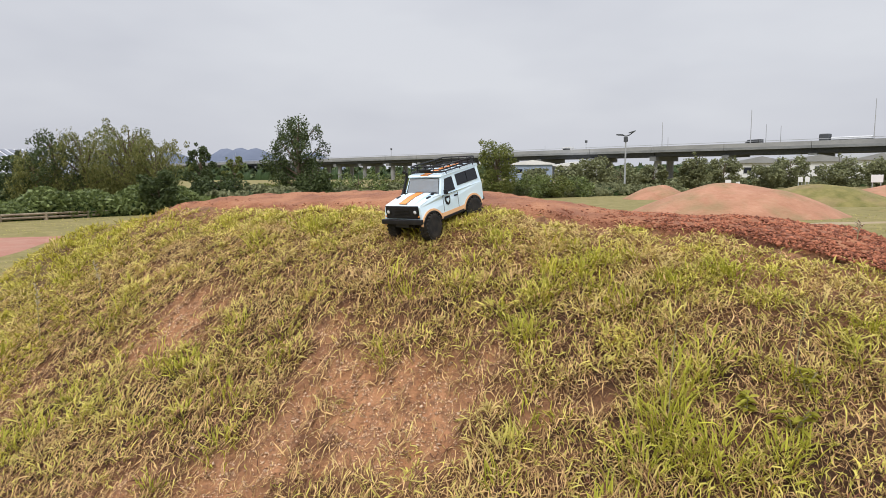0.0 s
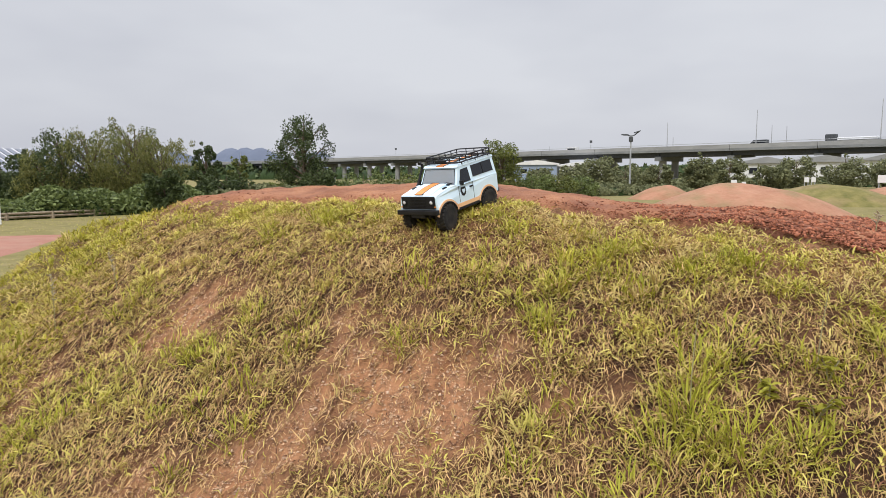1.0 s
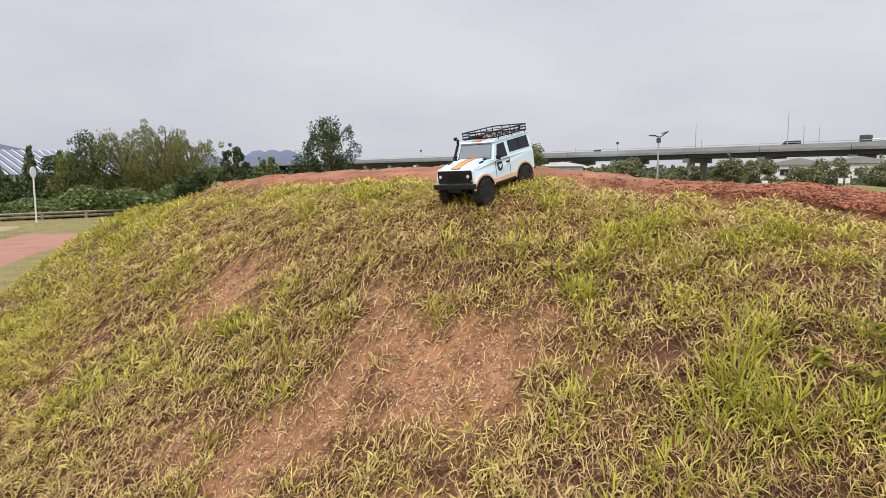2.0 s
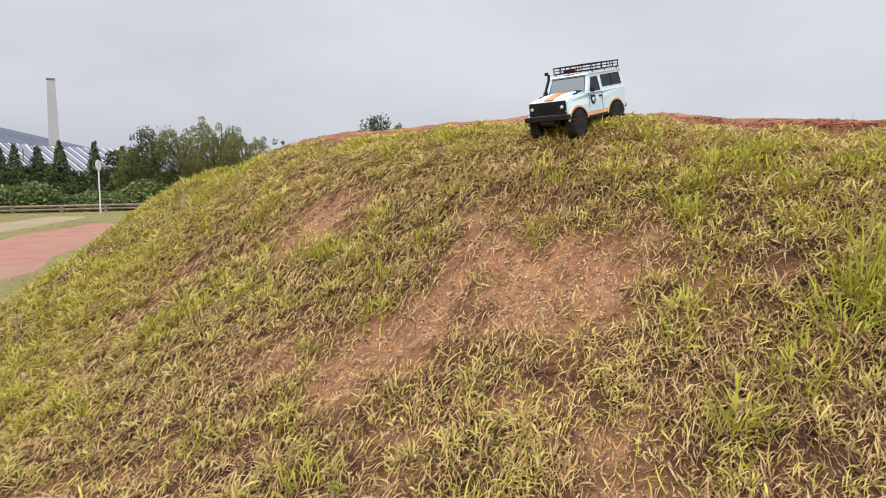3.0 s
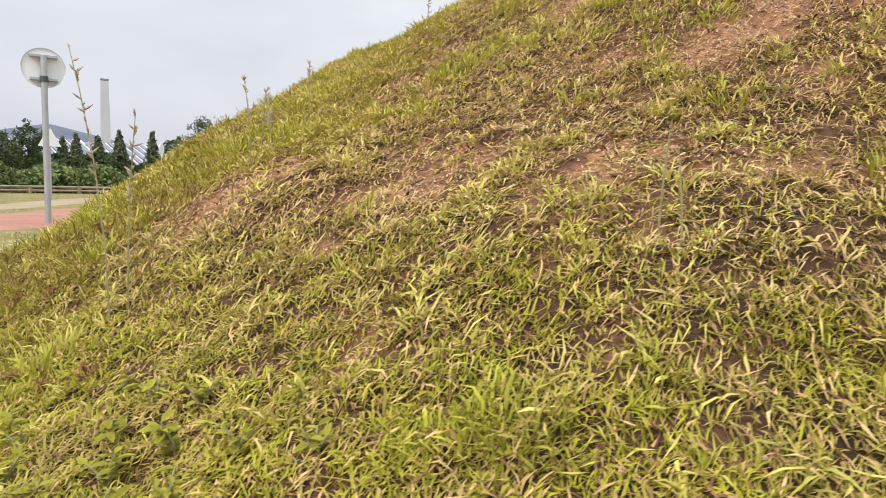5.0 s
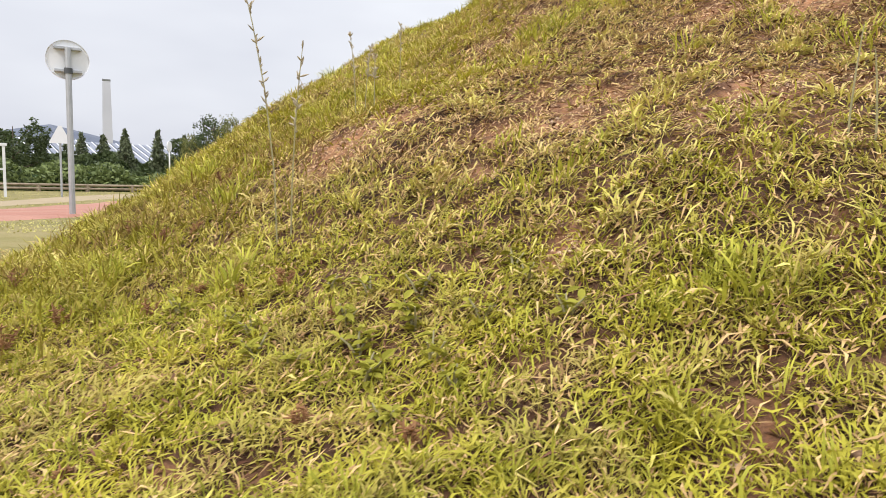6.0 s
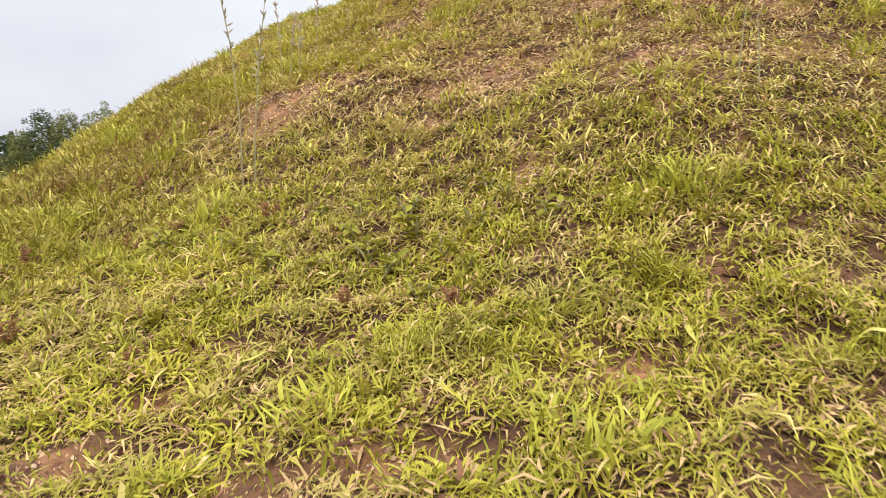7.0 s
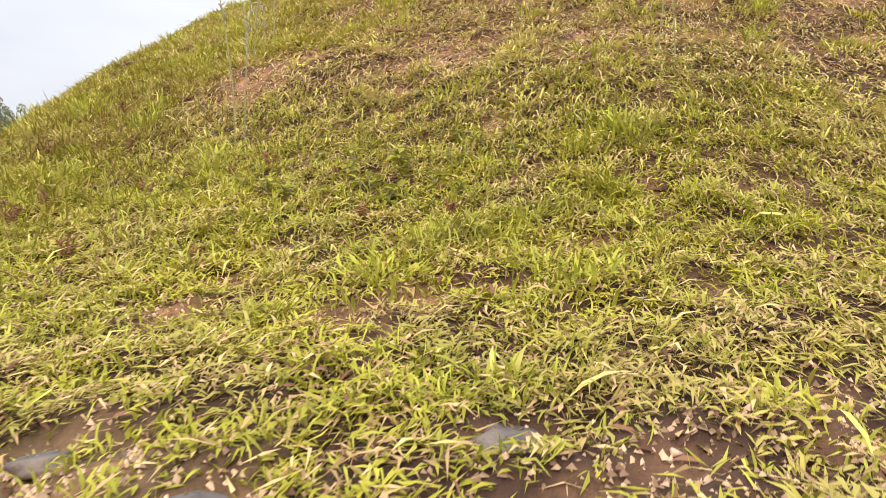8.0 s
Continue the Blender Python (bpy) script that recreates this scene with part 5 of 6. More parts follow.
# ---- plants beyond the bank ----
def leaf_cloud(centres, radii, counts, size, rng, droop=0.0):
    """Small leaf sprays scattered through lumpy crowns: bent quads of two triangles, pointing every way."""
    vs = []
    for c, r, k in zip(centres, radii, counts):
        d = rng.normal(0, 1, (k, 3))
        d /= np.linalg.norm(d, axis=1)[:, None]
        rad = rng.uniform(0.25, 1.0, k) ** 0.5
        lump = 1 + 0.22 * np.sin(5 * d[:, 0] + 3 * d[:, 2] + c[0]) * np.sin(4 * d[:, 1] + c[1])
        p = np.array(c) + d * np.array(r) * (rad * lump)[:, None]
        u = rng.normal(0, 1, (k, 3))
        u /= np.linalg.norm(u, axis=1)[:, None]
        if droop:
            u = u * (1 - droop) + np.array([0, 0, -1.0]) * droop
        v = np.cross(u, rng.normal(0, 1, (k, 3)))
        v /= np.linalg.norm(v, axis=1)[:, None] + 1e-9
        s = size * rng.uniform(0.5, 1.4, k)[:, None]
        a, b = u * s * (1 + 1.5 * droop), v * s * 0.55 * (1 - 0.5 * droop)
        vs.append(np.stack([p - a, p - 0.1 * a - b, p + a, p + 0.15 * a + b], 1))
    v = np.concatenate(vs).reshape(-1, 3)
    n = len(v) // 4
    tris = (np.arange(n)[:, None, None] * 4 + np.array([(0, 1, 2), (0, 2, 3)])[None]).reshape(-1, 3)
    return v, tris


def tree(x, y, top, wide, seed, leaf, label, lumps=9, count=2600, size=0.085, trunk=0.28, droop=0.0, low=0.25, group="trees beyond the bank", category="tree"):
    """A tree: tapered trunk, forking limbs, a crown of leaf sprays in uneven lumps. top: height of its tip in the world."""
    rng = np.random.RandomState(seed)
    z0 = gz(x, y) - 0.05
    h = top - z0
    ob = thing("tree" if category == "tree" else "shrub", pose(x, y, z0), label, category, group)
    bm = bmesh.new()
    bend = rng.uniform(-0.06, 0.06, 2) * h
    tube(bm, [(0, 0, 0), (bend[0] * 0.3, bend[1] * 0.3, h * 0.25), (bend[0], bend[1], h * 0.55), (bend[0] * 1.3, bend[1] * 1.3, h * 0.85)],
         [h * 0.028, h * 0.022, h * 0.013, h * 0.004], 8)
    cs, rs_, ks = [], [], []
    for i in range(lumps):
        a = 2.4 * i + rng.uniform(-0.5, 0.5)
        f = low + (0.93 - low) * (i + 0.5) / lumps
        reach = wide * 0.5 * (0.75 * math.sin(math.pi * min(1, (f - low * 0.6) / (1.12 - low * 0.6))) + 0.12) * rng.uniform(0.55, 1.1)
        c = np.array([bend[0] * f + math.cos(a) * reach, bend[1] * f + math.sin(a) * reach, h * f])
        tube(bm, [(bend[0] * f * 0.7, bend[1] * f * 0.7, h * f * 0.62), tuple(c * np.array([0.6, 0.6, 1]) - np.array([0, 0, h * 0.08])), tuple(c)],
             [h * 0.011, h * 0.007, h * 0.002], 5)
        r = wide * rng.uniform(0.13, 0.25)
        cs.append(c)
        rs_.append((r, r, r * rng.uniform(0.7, 1.2) * (1 + droop)))
        ks.append(int(2.2 * count / lumps * (r / (wide * 0.22)) ** 2))
    # thin outer sprigs break the outline
    for i in range(lumps * 2):
        c = cs[i % lumps] + rng.normal(0, 1, 3) * np.array(rs_[i % lumps]) * 0.75
        cs.append(c)
        rs_.append((wide * 0.06, wide * 0.06, wide * 0.08))
        ks.append(int(count * 0.012) + 6)
    part("trunk", bm, BARK, ob)
    v, t = leaf_cloud(cs, rs_, ks, size, rng, droop)
    v[:, 2] *= h / v[:, 2].max()
    crown = tri_mesh("crown", v, t, leaf)
    crown.parent = ob
    return ob


def conifer(x, y, top, wide, seed):
    rng = np.random.RandomState(seed)
    z0 = gz(x, y) - 0.05
    h = top - z0
    ob = thing("tree", pose(x, y, z0), "narrow dark green conifer beyond the hedge", "tree", "conifers beyond the hedge")
    part("trunk", tube(bmesh.new(), [(0, 0, 0), (0, 0, h * 0.5), (0, 0, h * 0.97)], [h * 0.025, h * 0.015, h * 0.003], 7), BARK, ob)
    cs, rr_, ks = [], [], []
    for i in range(16):
        f = 0.06 + 0.9 * i / 15
        w = wide * 0.5 * (1 - f) ** 0.8 + 0.05
        for k in range(4):
            a = 1.57 * k + i * 0.8 + rng.uniform(-0.3, 0.3)
            cs.append((math.cos(a) * w * 0.55, math.sin(a) * w * 0.55, h * f))
            rr_.append((w * 0.5, w * 0.5, h * 0.04))
            ks.append(int(14 + 30 * (1 - f)))
    v, t = leaf_cloud(cs, rr_, ks, 0.11, rng, 0.35)
    c = tri_mesh("crown", v, t, LEAF_CONIFER_HAZED)
    c.parent = ob
    return ob


T = tree
W = dict(lumps=18, size=0.055, low=0.06)
T(-21.9, 33.6, 3.2, 3.0, 501, LEAF_WILLOW, "bushy pale green willow tree beyond the hedge", droop=0.45, count=3600, **W)
T(-20.5, 33.2, 4.3, 2.8, 502, LEAF_DARK, "dense dark green tree beyond the hedge", count=3800, **W)
T(-19.2, 33.6, 4.3, 3.4, 503, LEAF_WILLOW, "spreading olive green willow beyond the hedge", droop=0.5, count=5200, **W)
T(-17.6, 34.6, 4.95, 4.0, 504, LEAF_WILLOW, "tall pale weeping willow beyond the hedge", droop=0.55, count=7000, **W)
T(-16.0, 34.2, 4.0, 2.6, 505, LEAF_WILLOW, "pale green willow at the end of the clump", droop=0.5, count=3400, **W)
T(-18.6, 35.8, 4.6, 3.0, 506, LEAF_MID, "mid green tree within the willow clump", count=3400, **W)
T(-13.6, 29.6, 2.1, 1.7, 507, LEAF_DARK, "dark broad-leaved shrub at the end of the hedge", count=2400, lumps=14, size=0.07, low=0.1, category="shrub", group="shrubs beyond the bank")
T(-17.9, 45.3, 4.1, 2.0, 508, LEAF_DARK, "small dark tree in front of the far viaduct", lumps=14, count=2200)
T(-16.6, 48.3, 3.3, 1.5, 509, LEAF_MID, "small sparse tree in front of the far viaduct", count=900)
T(-13.1, 36.1, 2.05, 2.6, 510, LEAF_DARK, "rounded green shrub behind the crest", lumps=14, count=2200, low=0.1, category="shrub", group="shrubs beyond the bank")
T(-9.75, 40.6, 5.6, 3.8, 511, LEAF_DARK, "tall leafy dark green tree behind the crest", lumps=24, count=6400, size=0.07, low=0.05)
T(-8.0, 37.0, 2.4, 2.4, 512, LEAF_DARK, "low dark shrub beside the tall tree", lumps=14, count=2000, low=0.1, category="shrub", group="shrubs beyond the bank")
T(3.1, 47.0, 4.35, 2.9, 513, LEAF_MID, "rounded dark green tree behind the toy car", lumps=18, count=3800, size=0.08, low=0.1)
for i, (x, y, top, w) in enumerate([(-6.4, 42, 2.1, 3.2), (-4.4, 44, 2.0, 3.0), (-2.4, 46, 2.3, 3.4), (0.2, 48, 2.1, 3.2), (5.4, 49, 2.0, 3.2), (7.4, 50, 1.8, 3.0), (9.6, 52, 1.7, 3.0)]):
    T(x, y, top, w, 530 + i, LEAF_MID if i % 2 else LEAF_VINE, "low spreading green shrub beyond the track", count=1500, low=0.05, category="shrub", group="shrubs beyond the bank")
for i, (x, y, top, w) in enumerate([(12.0, 71, 3.4, 3.6), (15.5, 75, 4.4, 4.0), (20.0, 79, 3.6, 5.0), (24.0, 80, 3.4, 3.2), (27.5, 76, 4.9, 3.2), (32.5, 80, 4.4, 4.2), (37.0, 78, 3.2, 3.6),
                                    (40.5, 80, 4.5, 3.8), (45.5, 78, 4.6, 4.4), (50.5, 79, 4.0, 3.8), (54.0, 80, 4.8, 5.5), (60.0, 80, 4.6, 5.0), (9.0, 74, 3.0, 3.6), (66, 82, 4.8, 6)]):
    T(x, y, 0.9 * top, w, 550 + i, LEAF_HAZED, "leafy green tree in front of the viaduct", count=1700, lumps=14, size=0.16, low=0.08, group="trees below the viaduct")
for i, (x, y, top, w) in enumerate([(-36.0, 39.7, 3.3, 2.0), (-34.3, 39.0, 3.5, 1.9), (-32.1, 38.4, 3.3, 2.1), (-28.6, 36.0, 3.5, 1.7), (-30.4, 38.5, 3.0, 2.0), (-26.5, 36.3, 3.5, 1.6), (-38.5, 40, 3.2, 2.2), (-24.8, 36.5, 3.2, 1.6)]):
    conifer(x, y, top, w, 580 + i)
for i, (x, y, top, w) in enumerate([(-26.8, 25.9, 3.3, 3.0), (-28.8, 26.5, 2.9, 3.0), (-23.4, 35.0, 3.3, 3.0), (-31.5, 29, 2.7, 4)]):
    T(x, y, top, w, 590 + i, LEAF_DARK, "dense dark tree at the edge of the field", count=2200, low=0.08)


def vine_bank(name, a, b, wide, high, seed, n, label, leaf=LEAF_VINE, size=0.10):
    """A long low mass of creeper: a lumpy core, coloured near black as inner shade, under a skin of leaves."""
    rng = np.random.RandomState(seed)
    a, b = Vector((*a, 0)), Vector((*b, 0))
    d = (b - a).normalized()
    nrm = Vector((-d.y, d.x, 0))
    length = (b - a).length
    na, nc = int(length / 0.5) + 2, 13
    def point(s, c, out=0.0):
        p = a + d * (s * length)
        hh = high * (0.75 + 0.3 * math.sin(s * length * 0.9 + seed) * math.sin(s * length * 0.37) + 0.12 * math.sin(s * length * 3.1))
        ang = math.pi * c
        q = p + nrm * (-math.cos(ang) * (wide / 2 + out))
        return q.x, q.y, gz(q.x, q.y) - 0.05 + math.sin(ang) ** 0.7 * (hh + out)
    vs = np.array([point(i / (na - 1), j / (nc - 1)) for i in range(na) for j in range(nc)])
    vs += rng.normal(0, 0.03, vs.shape)
    i = (np.arange(na - 1)[:, None] * nc + np.arange(nc - 1)).ravel()
    tris = np.concatenate([np.stack([i, i + nc, i + nc + 1], 1), np.stack([i, i + nc + 1, i + 1], 1)])
    core = tri_mesh(name, vs, tris, HEDGE_SHADE)
    tagged(core, label, "hedge", kind="stuff")
    cs = [point(rng.uniform(0, 1), rng.uniform(0.02, 0.98), rng.uniform(-0.02, 0.12)) for _ in range(n)]
    v, t = leaf_cloud(cs, [(0.10, 0.10, 0.08)] * n, [5] * n, size, rng, 0.0)
    skin = tri_mesh("leaves", v, t, leaf)
    skin.parent = core
    return core


vine_bank("hedge", (-27.5, 16.5), (-12.6, 33.5), 3.0, 1.25, 3, 7000, "low bank of creeper with broad bright green leaves")
vine_bank("hedge", (-12.5, 33.0), (4.0, 52.0), 3.0, 1.1, 5, 4000, "low bank of green scrub behind the crest", LEAF_HAZED, 0.13)
vine_bank("hedge", (3.0, 50.0), (20.0, 60.0), 4.0, 0.9, 7, 3000, "low bank of green scrub by the street lamp", LEAF_HAZED, 0.15)
vine_bank("hedge", (18.0, 84.0), (80.0, 92.0), 5.0, 1.1, 9, 3500, "undergrowth below the viaduct, its green paled for haze", LEAF_HAZED, 0.3)
vine_bank("hedge", (-60.0, 40.0), (-25.0, 38.0), 5.0, 2.0, 11, 3000, "dark scrub beyond the field", LEAF_DARK, 0.25)


def rail_fence(a, b):
    """A low timber rail along the edge of the field: posts and two rails."""
    a, b = Vector((*a, 0)), Vector((*b, 0))
    k = int((b - a).length / 1.6)
    ob = thing("rail_fence", Matrix.Identity(4), "low grey-brown weathered timber rail fence along the hedge", "fence")
    pts = [a.lerp(b, i / k) for i in range(k + 1)]
    for p in pts:
        z = gz(p.x, p.y)
        part("post", box(bmesh.new(), p.x - 0.06, p.x + 0.06, p.y - 0.06, p.y + 0.06, z - 0.1, z + 0.30, 0.012), TIMBER, ob)
    for p, q in zip(pts, pts[1:]):
        for h in (0.12, 0.26):
            part("rail", tube(bmesh.new(), [(p.x, p.y, gz(p.x, p.y) + h), (q.x, q.y, gz(q.x, q.y) + h)], 0.055, 6), TIMBER, ob)
    return ob


rail_fence((-24.6, 15.4), (-12.9, 31.6))


# ---- signs and lamps ----
def round_sign(x, y, centre, radius):
    z0 = gz(x, y)
    ob = thing("road_sign", pose(x, y, z0, 0, 0, 46), "round grey road sign on a galvanised pole, seen from behind", "road sign")
    c = centre - z0
    part("pole", tube(bmesh.new(), [(0, 0, -0.1), (0, 0, c + radius * 0.6)], 0.032, 12), STEEL_GREY, ob)
    disc = part("disc", lathe(bmesh.new(), [(0.05, radius - 0.012), (0.035, radius), (0.062, radius), (0.066, radius - 0.01), (0.066, 0.01)], 48, "y", (0, 0, c)), SIGN_BACK, ob, "pale grey sign back")
    for s in (-0.5, 0.5):
        part("bracket", box(bmesh.new(), -radius * 0.62, radius * 0.62, 0.0, 0.05, c + s * radius * 1.15 - 0.015, c + s * radius * 1.15 + 0.015, 0.004), STEEL_GREY, disc)
    part("clamp", lathe(bmesh.new(), [(c - radius * 0.575 - 0.03, 0.042), (c - radius * 0.575 + 0.03, 0.042)], 14, "z"), DARK_STEEL, ob)
    return ob


round_sign(-6.45, 6.17, 1.94, 0.215)


def triangle_sign(x, y, top, size):
    z0 = gz(x, y)
    ob = thing("road_sign", pose(x, y, z0, 0, 0, 44), "pale grey triangular road sign on a thin pole by the hedge", "road sign")
    t = top - z0
    part("pole", tube(bmesh.new(), [(0, 0, -0.1), (0, 0, t - 0.05)], 0.03, 10), STEEL_GREY, ob)
    bm = prism(bmesh.new(), [(-size / 2, t - size * 0.87), (size / 2, t - size * 0.87), (0.04, t), (-0.04, t)], -0.05, -0.035)
    plate = part("plate", soften(bm, 0.006, 1), SIGN_BACK, ob)
    part("bracket", box(bmesh.new(), -size * 0.25, size * 0.25, -0.035, -0.02, t - size * 0.62, t - size * 0.57), STEEL_GREY, plate)
    return ob


triangle_sign(-15.3, 15.9, 2.02, 0.57)


def hoop_sign(x, y, top):
    z0 = gz(x, y)
    ob = thing("road_sign", pose(x, y, z0, 0, 0, 100), "thin pale pole with a small oval sign, by the hedge", "road sign")
    t = top - z0
    part("pole", tube(bmesh.new(), [(0, 0, -0.1), (0, 0, t - 0.3)], 0.03, 8), WHITE_PAINT, ob)
    part("disc", lathe(bmesh.new(), [(-0.012, 0.21), (0.012, 0.21), (0.014, 0.18), (0.014, 0.01)], 28, "y", (0, 0, t - 0.21)), SIGN_BACK, ob)
    return ob


hoop_sign(-16.6, 22.9, 2.05)
ob = thing("barrier", pose(-16.85, 14.95, gz(-16.85, 14.95), 0, 0, 47), "open white-painted barrier frame on two posts", "barrier")
for s in (-0.42, 0.42):
    part("post", box(bmesh.new(), s - 0.035, s + 0.035, -0.035, 0.035, -0.1, 1.45, 0.006), WHITE_PAINT, ob)
part("rail", box(bmesh.new(), -0.42, 0.42, -0.02, 0.02, 0.75, 0.8, 0.004), WHITE_PAINT, ob)
part("cap", box(bmesh.new(), -0.5, 0.5, -0.05, 0.05, 1.42, 1.5, 0.01), WHITE_PAINT, ob)


def street_lamp(x, y, top):
    z0 = gz(x, y)
    h = top - z0
    ob = thing("street_lamp", pose(x, y, z0), "grey two-armed street lamp with flat heads and a dark box", "street lamp")
    part("pole", tube(bmesh.new(), [(0, 0, -0.1), (0, 0, h * 0.5), (0, 0, h * 0.97)], [0.09, 0.075, 0.06], 12), STEEL_GREY, ob)
    for s, up in ((-1, 0.02), (1, 0.34)):
        part("arm", tube(bmesh.new(), [(0, 0, h * 0.95), (s * 0.3, 0, h * 0.97), (s * 0.75, 0, h * 0.97 + up)], 0.05, 8), DARK_STEEL, ob)
        part("head", soften(box(bmesh.new(), -0.3, 0.3, -0.16, 0.16, -0.045, 0.045, 0, Matrix.Translation((s * 0.56, 0, h * 0.975 + up * 0.8)) @ Matrix.Rotation(-s * up * 0.9, 4, "Y")), 0.02, 1), DARK_STEEL, ob, "flat dark lamp head")
    part("battery_box", soften(box(bmesh.new(), -0.16, 0.16, -0.16, 0.16, h * 0.86, h * 0.94), 0.02), DARK_STEEL, ob, "dark control box")
    return ob


street_lamp(15.55, 60.2, 5.45)


def low_board(x, y, z, w, h):
    z0 = gz(x, y)
    ob = thing("sign_board", pose(x, y, z0), "small plain white board on two short posts", "sign board", "white boards by the far tracks")
    b = max(0.05, z - z0)
    for s in (-0.35, 0.35):
        part("post", tube(bmesh.new(), [(s * w, 0.02, -0.1), (s * w, 0.02, b + h * 0.9)], 0.03, 6), STEEL_GREY, ob)
    part("board", soften(box(bmesh.new(), -w / 2, w / 2, -0.03, 0, b, b + h), 0.008, 1), WHITE_PAINT, ob)
    return ob


for x, y, z, w, h in ((13.9, 33.5, 1.2, 0.30, 0.2), (14.4, 33.5, 1.15, 0.2, 0.15), (22.8, 43.5, 1.15, 0.32, 0.32), (23.25, 43.5, 1.15, 0.3, 0.32), (27.8, 43.5, 1.1, 0.8, 0.5), (31.2, 45, 0.9, 0.5, 0.9)):
    low_board(x, y, z, w, h)


# ---- far mounds of the dirt course ----
def mound(x, y, rx, ry, high, mat, label, seed, turn=0):
    rng = np.random.RandomState(seed)
    u = np.linspace(-1.25, 1.25, 46)
    U, V = np.meshgrid(u, u)
    R = np.hypot(U, V)
    Z = high * np.clip(1 - R ** 1.65, 0, None) + 0.06 * wave(U, V, 1.4, seed) * np.clip(1.2 - R, 0, 1) - 0.12 * (R > 1.02)
    c, s = math.cos(radians(turn)), math.sin(radians(turn))
    X, Y = x + U * rx * c - V * ry * s, y + U * rx * s + V * ry * c
    verts = np.stack([X.ravel(), Y.ravel(), (ground_z(X, Y) + Z).ravel()], 1)
    k = len(u)
    i = (np.arange(k - 1)[:, None] * k + np.arange(k - 1)).ravel()
    ob = tri_mesh("mound", verts, np.concatenate([np.stack([i, i + 1, i + k + 1], 1), np.stack([i, i + k + 1, i + k], 1)]), mat)
    ob.data.polygons.foreach_set("use_smooth", [True] * len(ob.data.polygons))
    return tagged(ob, label, "mound", "mounds of the dirt course")


TURF_FAR = material("mound_turf", (0.11, 0.108, 0.028), (0.24, 0.20, 0.07), scale=1.5, rough=0.95, bump=0.6, bump_scale=8, c=(0.30, 0.20, 0.12), c_scale=0.7, c_amount=0.5)
mound(11.7, 27.5, 4.5, 3.3, 1.36, RED_FAR, "broad smooth red dirt mound on the field", 61)
mound(20.5, 37.0, 4.2, 3.0, 1.15, TURF_FAR, "grassed mound behind the red dirt mound", 62, -20)
mound(29.0, 42.0, 5.0, 3.0, 1.15, RED_FAR, "further red dirt mound below the viaduct", 63)
mound(14.3, 46.0, 2.5, 2.0, 0.95, RED_FAR, "low red dirt mound beside the street lamp", 64)
mound(25.0, 30.0, 6.0, 2.2, 0.55, TURF_FAR, "low grassed hump beyond the red mound", 65)


# ---- viaduct ----
def viaduct():
    a, b = Vector((150.0, 79.0, 0)), Vector((-263.0, 521.0, 0))
    d = (b - a).normalized()
    nrm = Vector((-d.y, d.x, 0))
    ob = thing("viaduct", Matrix.Identity(4), "long grey concrete road viaduct on piers across the distance", "bridge")
    length = (b - a).length
    deck_z, climb = 7.6, 2.2
    k = 31

    def deck(s):
        return Vector((0, 0, climb * s / length))

    def slab(name, s0, s1, y0, y1, z0, z1, mat, parent=ob, label=""):
        p, q = a + d * s0 + deck(s0), a + d * s1 + deck(s1)
        bm = bmesh.new()
        vs = [bm.verts.new(p + nrm * yy + Vector((0, 0, zz))) for yy, zz in ((y0, z0), (y1, z0), (y1, z1), (y0, z1))]
        ws = [bm.verts.new(q + nrm * yy + Vector((0, 0, zz))) for yy, zz in ((y0, z0), (y1, z0), (y1, z1), (y0, z1))]
        bm.faces.new(vs)
        bm.faces.new(ws[::-1])
        for i in range(4):
            bm.faces.new((vs[i], ws[i], ws[(i + 1) % 4], vs[(i + 1) % 4]))
        return part(name, bm, mat, parent, label)

    span = length / k
    for i in range(k):
        s0, s1 = i * span, (i + 1) * span - 0.12
        slab("deck", s0, s1, -7, 7, deck_z - 0.6, deck_z, CONCRETE)
        # girders coloured dark to paint the shadow under the deck
        for y in (-4.5, 0, 4.5):
            slab("shaded_girder", s0, s1, y - 0.8, y + 0.8, deck_z - 1.65, deck_z - 0.6, DARK_STEEL)
        for y in (-7.0, 6.7):
            slab("parapet", s0, s1, y, y + 0.3, deck_z, deck_z + 0.95, CONCRETE_PALE)
        p = a + d * s0
        z0 = gz(p.x, p.y) - 0.5
        slab("pier_cap", s0 - 0.9, s0 + 0.9, -6, 6, deck_z - 2.8, deck_z - 1.65, CONCRETE)
        for y in (-3.2, 3.2):
            q = p + nrm * y
            part("pier", tube(bmesh.new(), [(q.x, q.y, z0), (q.x, q.y, deck_z - 2.7 + deck(s0).z)], 0.95, 12), CONCRETE_PALE, ob)
    # railing on the near parapet
    for i in range(0, k):
        s0 = i * span
        p, q = a + d * s0 + nrm * 6.85, a + d * (s0 + span) + nrm * 6.85
        part("railing", tube(bmesh.new(), [(p.x, p.y, deck_z + 1.35 + deck(s0).z), (q.x, q.y, deck_z + 1.35 + deck(s0 + span).z)], 0.06, 5), STEEL_GREY, ob)
    return a, d, nrm, lambda s: deck_z + deck(s).z


VA, VD, VN, VZ = viaduct()


def mast(s, side, tall, arm):
    p = VA + VD * s + VN * side
    ob = thing("lamp_mast", pose(p.x, p.y, VZ(s), 0, 0, 0), "thin grey lamp mast standing on the viaduct", "lamp mast", "lamp masts on the viaduct")
    part("pole", tube(bmesh.new(), [(0, 0, 0), (0, 0, tall)], [0.11, 0.06], 6), STEEL_GREY, ob)
    if arm:
        part("head", box(bmesh.new(), -0.35, 0.35, -0.2, 0.2, tall - 0.6, tall + 0.1, 0.05), DARK_STEEL, ob)
    return ob


